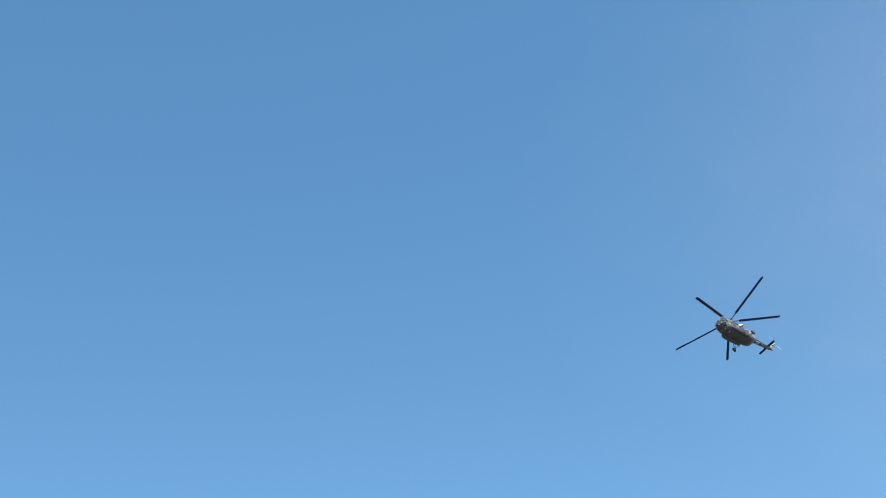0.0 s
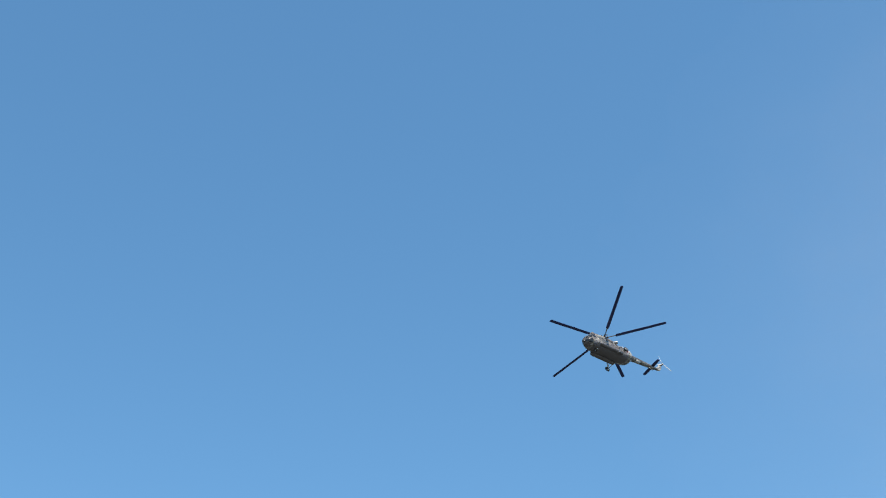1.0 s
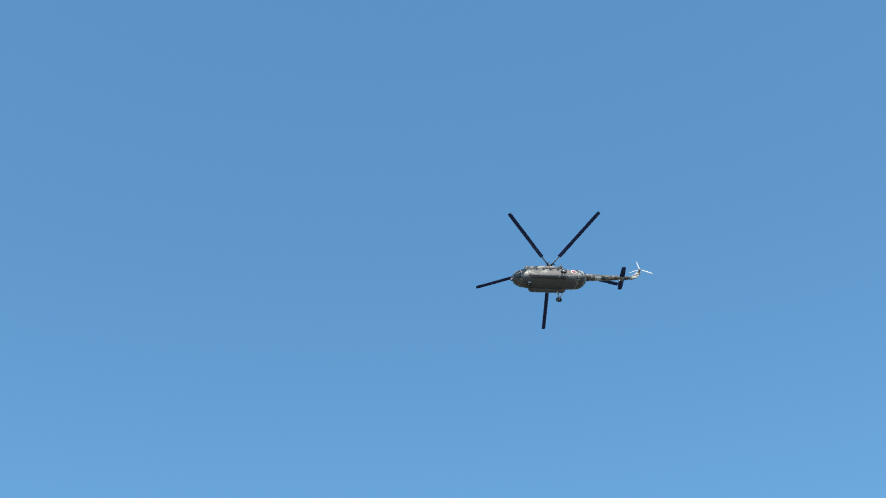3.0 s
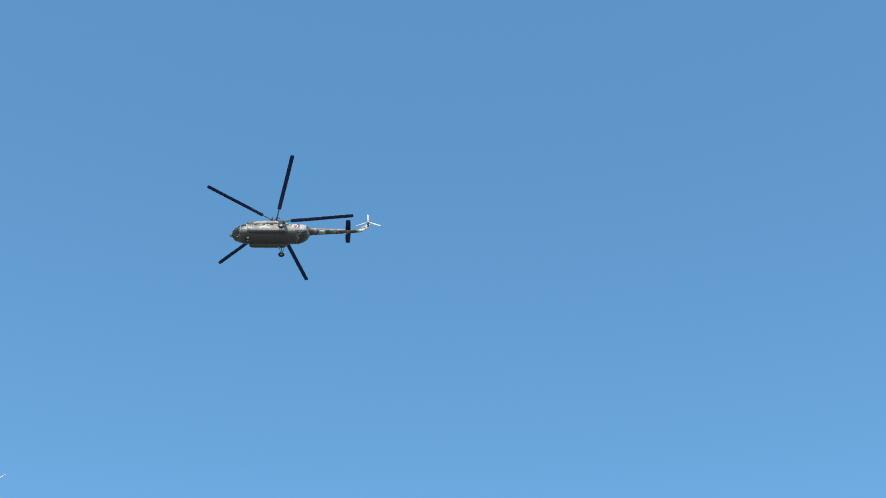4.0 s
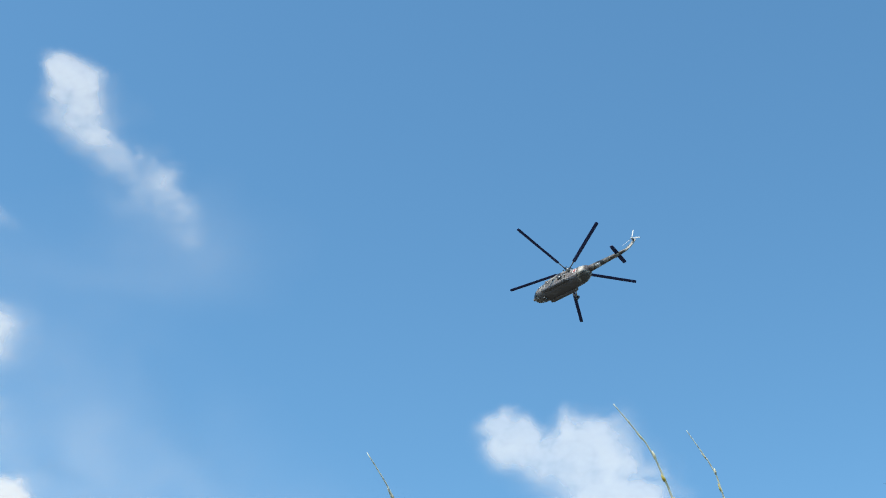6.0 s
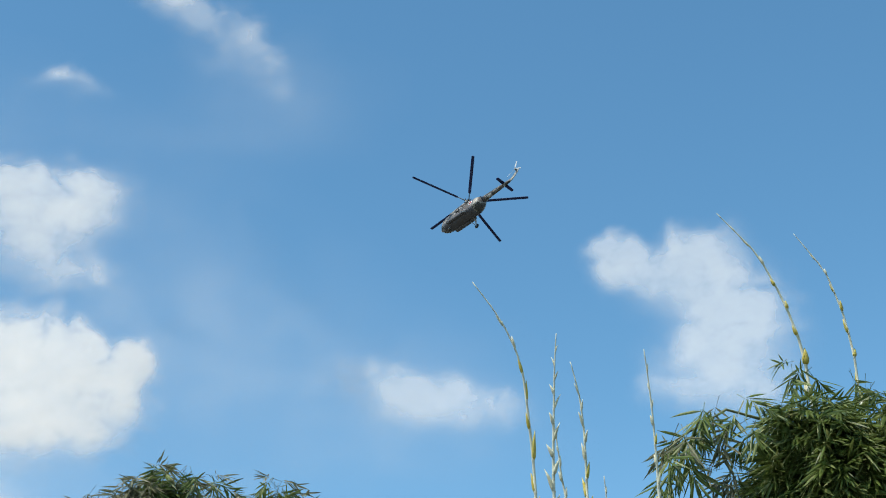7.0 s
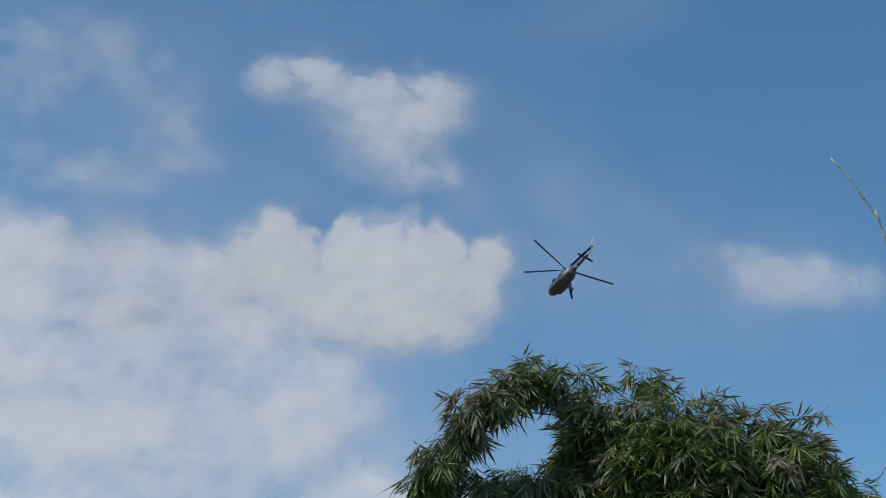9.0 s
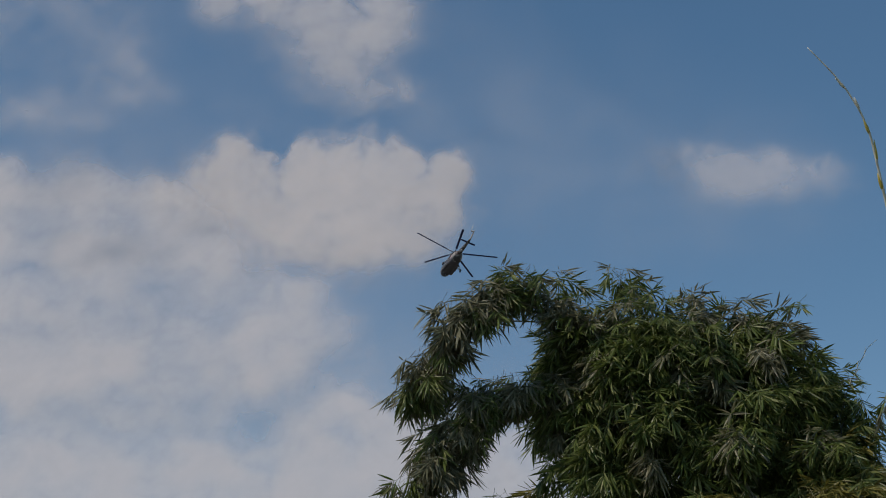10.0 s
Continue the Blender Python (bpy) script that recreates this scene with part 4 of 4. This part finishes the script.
def make_shoot(label, seed, pts, d, thick, sheath_mat, flare, first=0.25, every=0.13, big=1.0, culm_mat=None):
    """A bare young culm: tapered, jointed, with sheaths that cling to its nodes."""
    rng = np.random.default_rng(seed)
    top = [np.array(spot(*p, d)) for p in pts]
    foot = top[-1] + (top[-1] - top[-2]) * np.array((0.6, 0.6, 0))
    foot[2] = 0
    path = top + [top[-1] * 0.5 + foot * 0.5 + np.array((0, 0, 0.0)), foot]
    # even steps along a smooth curve
    seg = [0]
    for a, b in zip(path, path[1:]):
        seg.append(seg[-1] + np.linalg.norm(b - a))
    total = seg[-1]
    arr = np.array(path)
    at = lambda s: np.array([np.interp(s, seg, arr[:, k]) for k in range(3)])
    smooth_at = lambda s: (at(max(s - 0.06, 0)) + at(s) * 2 + at(min(s + 0.06, total))) / 4
    nodes = [0.05]
    while nodes[-1] < total - 0.1:
        nodes.append(nodes[-1] + 0.04 + min(0.3, every * (0.45 + nodes[-1] * 0.35)))
    ss = sorted(set([0.0, total] + [x for q in nodes for x in (q - 0.006, q, q + 0.006, q + 0.03) if 0 < x < total]))
    width = lambda s: thick * min(1.0, 0.22 + 0.62 * s ** 0.8)
    radii = [width(s) * (1.28 if any(abs(s - q) < 0.001 for q in nodes) else 1.0) for s in ss]
    shoot = tagged(new("bamboo_shoot"), label, "bamboo shoot", "young bamboo shoots")
    shoot.location = foot
    bm = bmesh.new()
    tube(bm, [smooth_at(s) - foot for s in ss], radii, 8)
    part("culm", bm, culm_mat or SHOOT, shoot, "slim dark twig" if culm_mat else "slim pale jointed culm")
    right = np.array((math.cos(radians(pts[0][0])), math.sin(radians(pts[0][0])), 0))
    for i, s in enumerate(nodes):
        if s < first * 0.6 or s > 2.6:
            continue
        k = 1 if i % 2 else -1
        grow = min(1.0, 0.35 + 0.6 * s) * big
        L = rng.uniform(0.065, 0.12) * grow
        r = width(s)
        p0 = smooth_at(s)
        axis = smooth_at(max(s - 0.05, 0)) - smooth_at(min(s + 0.05, total))
        axis /= np.linalg.norm(axis)
        lean = flare * rng.uniform(0.3, 0.9)
        n = right * k + np.array((right[1], -right[0], 0)) * rng.uniform(-1.0, 0.6)
        n /= np.linalg.norm(n)
        prof = [(0.0, 1.1), (0.12, 1.75), (0.35, 1.95), (0.7, 1.2), (1.0, 0.1)]
        fat = rng.uniform(0.65, 0.95) * (1.5 if s > 1.2 and rng.random() < 0.35 else 1.0)
        P = [p0 + axis * L * a + n * (r * 0.35 + L * lean * a ** 1.5 + r * 0.5 * a) - foot for a, _ in prof]
        bm = bmesh.new()
        tube(bm, P, [max(r * q * fat, 0.0012) * (1.0 if j else 0.9) for j, (_, q) in enumerate(prof)], 7)
        part("sheath", bm, sheath_mat if s > 0.5 and rng.random() < 0.7 else SHEATH_PALE, shoot)
    return shoot


def make_shoots():
    make_shoot("tall bare bamboo shoot with bent tip and plump yellow sheaths", 1,
        [(40.81, 27.26), (39.85, 26.08), (39.2, 25.02), (38.8, 23.86), (38.66, 22.09), (38.55, 20.64), (38.52, 19.16)], 7.2, 0.009, SHEATH, 0.12, 0.3, 0.14, 1.25)
    make_shoot("upright bamboo shoot with pale sheaths that stick out", 2,
        [(37.47, 25.32), (37.61, 24.2), (37.71, 22.96), (37.8, 21.72), (37.88, 20.49), (37.92, 19.22)], 9.7, 0.0115, SHEATH_PALE, 0.55, 0.15, 0.09, 1.25)
    make_shoot("leaning bamboo shoot with clinging pale sheaths", 3,
        [(37.8, 22.2), (37.66, 20.89), (37.59, 19.86), (37.45, 19.21)], 9.9, 0.0115, SHEATH_PALE, 0.2, 0.1, 0.1, 1.2)
    make_shoot("slightly curved bamboo shoot with yellow sheaths", 4,
        [(37.02, 24.25), (36.72, 22.93), (36.63, 21.68), (36.63, 20.45), (36.67, 19.19)], 10.6, 0.0125, SHEATH, 0.35, 0.25, 0.12, 1.35)
    make_shoot("straight bamboo shoot rising behind drooping leaves", 5,
        [(33.95, 24.5), (33.86, 23.11), (33.82, 21.87), (33.82, 20.23), (33.85, 19.01)], 8.2, 0.01, SHEATH, 0.2, 0.2, 0.1)
    make_shoot("long bamboo shoot arching over above the leaves", 6,
        [(30.59, 29.22), (29.08, 27.5), (28.32, 25.77), (27.95, 24.49), (27.78, 23.45), (27.78, 22.43)], 10.6, 0.0115, SHEATH, 0.12, 0.3, 0.2)
    make_shoot("thin far bamboo shoot bending at its tip", 7,
        [(27.67, 28.2), (26.61, 26.66), (26.19, 25.17), (26.0, 23.72), (26.02, 22.3)], 16.2, 0.013, SHEATH, 0.15, 0.4, 0.24, 1.3)
    make_shoot("bare pale bamboo shoot bowed to one side with torn sheaths", 8,
        [(16.25, 30.0), (17.15, 29.23), (18.07, 27.98), (18.62, 26.84), (18.98, 25.71), (19.18, 24.69), (19.25, 24.08)], 7.4, 0.0085, SHEATH_PALE, 0.25, 0.15, 0.1, 0.9)
    make_shoot("tip of a short thin bamboo shoot", 9, [(35.97, 20.05), (35.93, 19.15)], 10.5, 0.012, SHEATH_PALE, 0.2, 0.2, 0.1)
    make_shoot("wisp of a thin dark twig with a bent tip", 10, [(17.73, 27.1), (17.4, 26.43), (17.18, 25.93)], 10.8, 0.0045, TWIG, 0.3, 0.02, 0.07, 1.1, TWIG)
    make_shoot("thin dark leafy twig arching out beside the bamboo", 11,
        [(39.30, 16.53), (39.70, 16.37), (40.16, 15.71), (40.70, 14.85), (41.12, 13.88)], 13.6, 0.005, TWIG, 0.5, 0.02, 0.06, 1.3, TWIG)


# ---------------------------------------------------------------- the place
make_ground()
make_clouds()
helicopter, main_rotor, tail_rotor = make_helicopter()
make_shoots()
make_clumps()


# ---------------------------------------------------------------- what moves
def flight(t):
    """A level right-hand turn past the camera, banked, at about 45 m/s."""
    d = t - 4.0
    x = -17.39 - 44.82 * d + 0.0052 * d * d
    y = 163.79 + 1.046 * d * d
    z = EYE_Z + 135.94 - 0.326 * d + 0.0532 * d * d
    heading = 180 + 1.895 - 3.447 * d + 0.18 * d * d
    return pose(x, y, z, 18.45 + 0.181 * d - 0.0125 * d * d, 2.135 + 0.583 * d, heading)


PHASES = [(0.0, 5.1), (0.5, 70.1), (1.0, 65.2), (1.5, 61.9), (2.0, 68.7), (2.2, 51.7), (3.3, 58.7), (3.5, 42.8), (4.0, 30.6), (4.5, 19.9),
          (5.0, 19.8), (5.2, 0.5), (6.3, 18.7), (6.5, 2.4), (7.0, 70.0), (7.5, 61.2), (8.0, 51.8), (8.5, 43.2), (9.0, 37.4), (9.5, 31.8), (10.0, 24.8)]


def rotor_angle():
    """The rotor's whole turn over time: it runs clockwise, seen from above, at 3.2 turns a second."""
    done = [PHASES[0][1]]
    for (t0, _), (t1, p) in zip(PHASES, PHASES[1:]):
        want = done[-1] - 1165 * (t1 - t0)
        done.append(p + 72 * round((want - p) / 72))
    return [t for t, _ in PHASES], done


def motions():
    walk(helicopter, [(k * 0.25, flight(k * 0.25)) for k in range(41)])
    times, turns = rotor_angle()
    walk(main_rotor, [(k / 30, pose(0, 0, 0, 0, 0, float(np.interp(k / 30, times, turns)))) for k in range(301)])
    walk(tail_rotor, [(k / 30, pose(-12.66, 0.6, -0.72, 0, 80.0 * k, 0)) for k in range(301)])


motions()
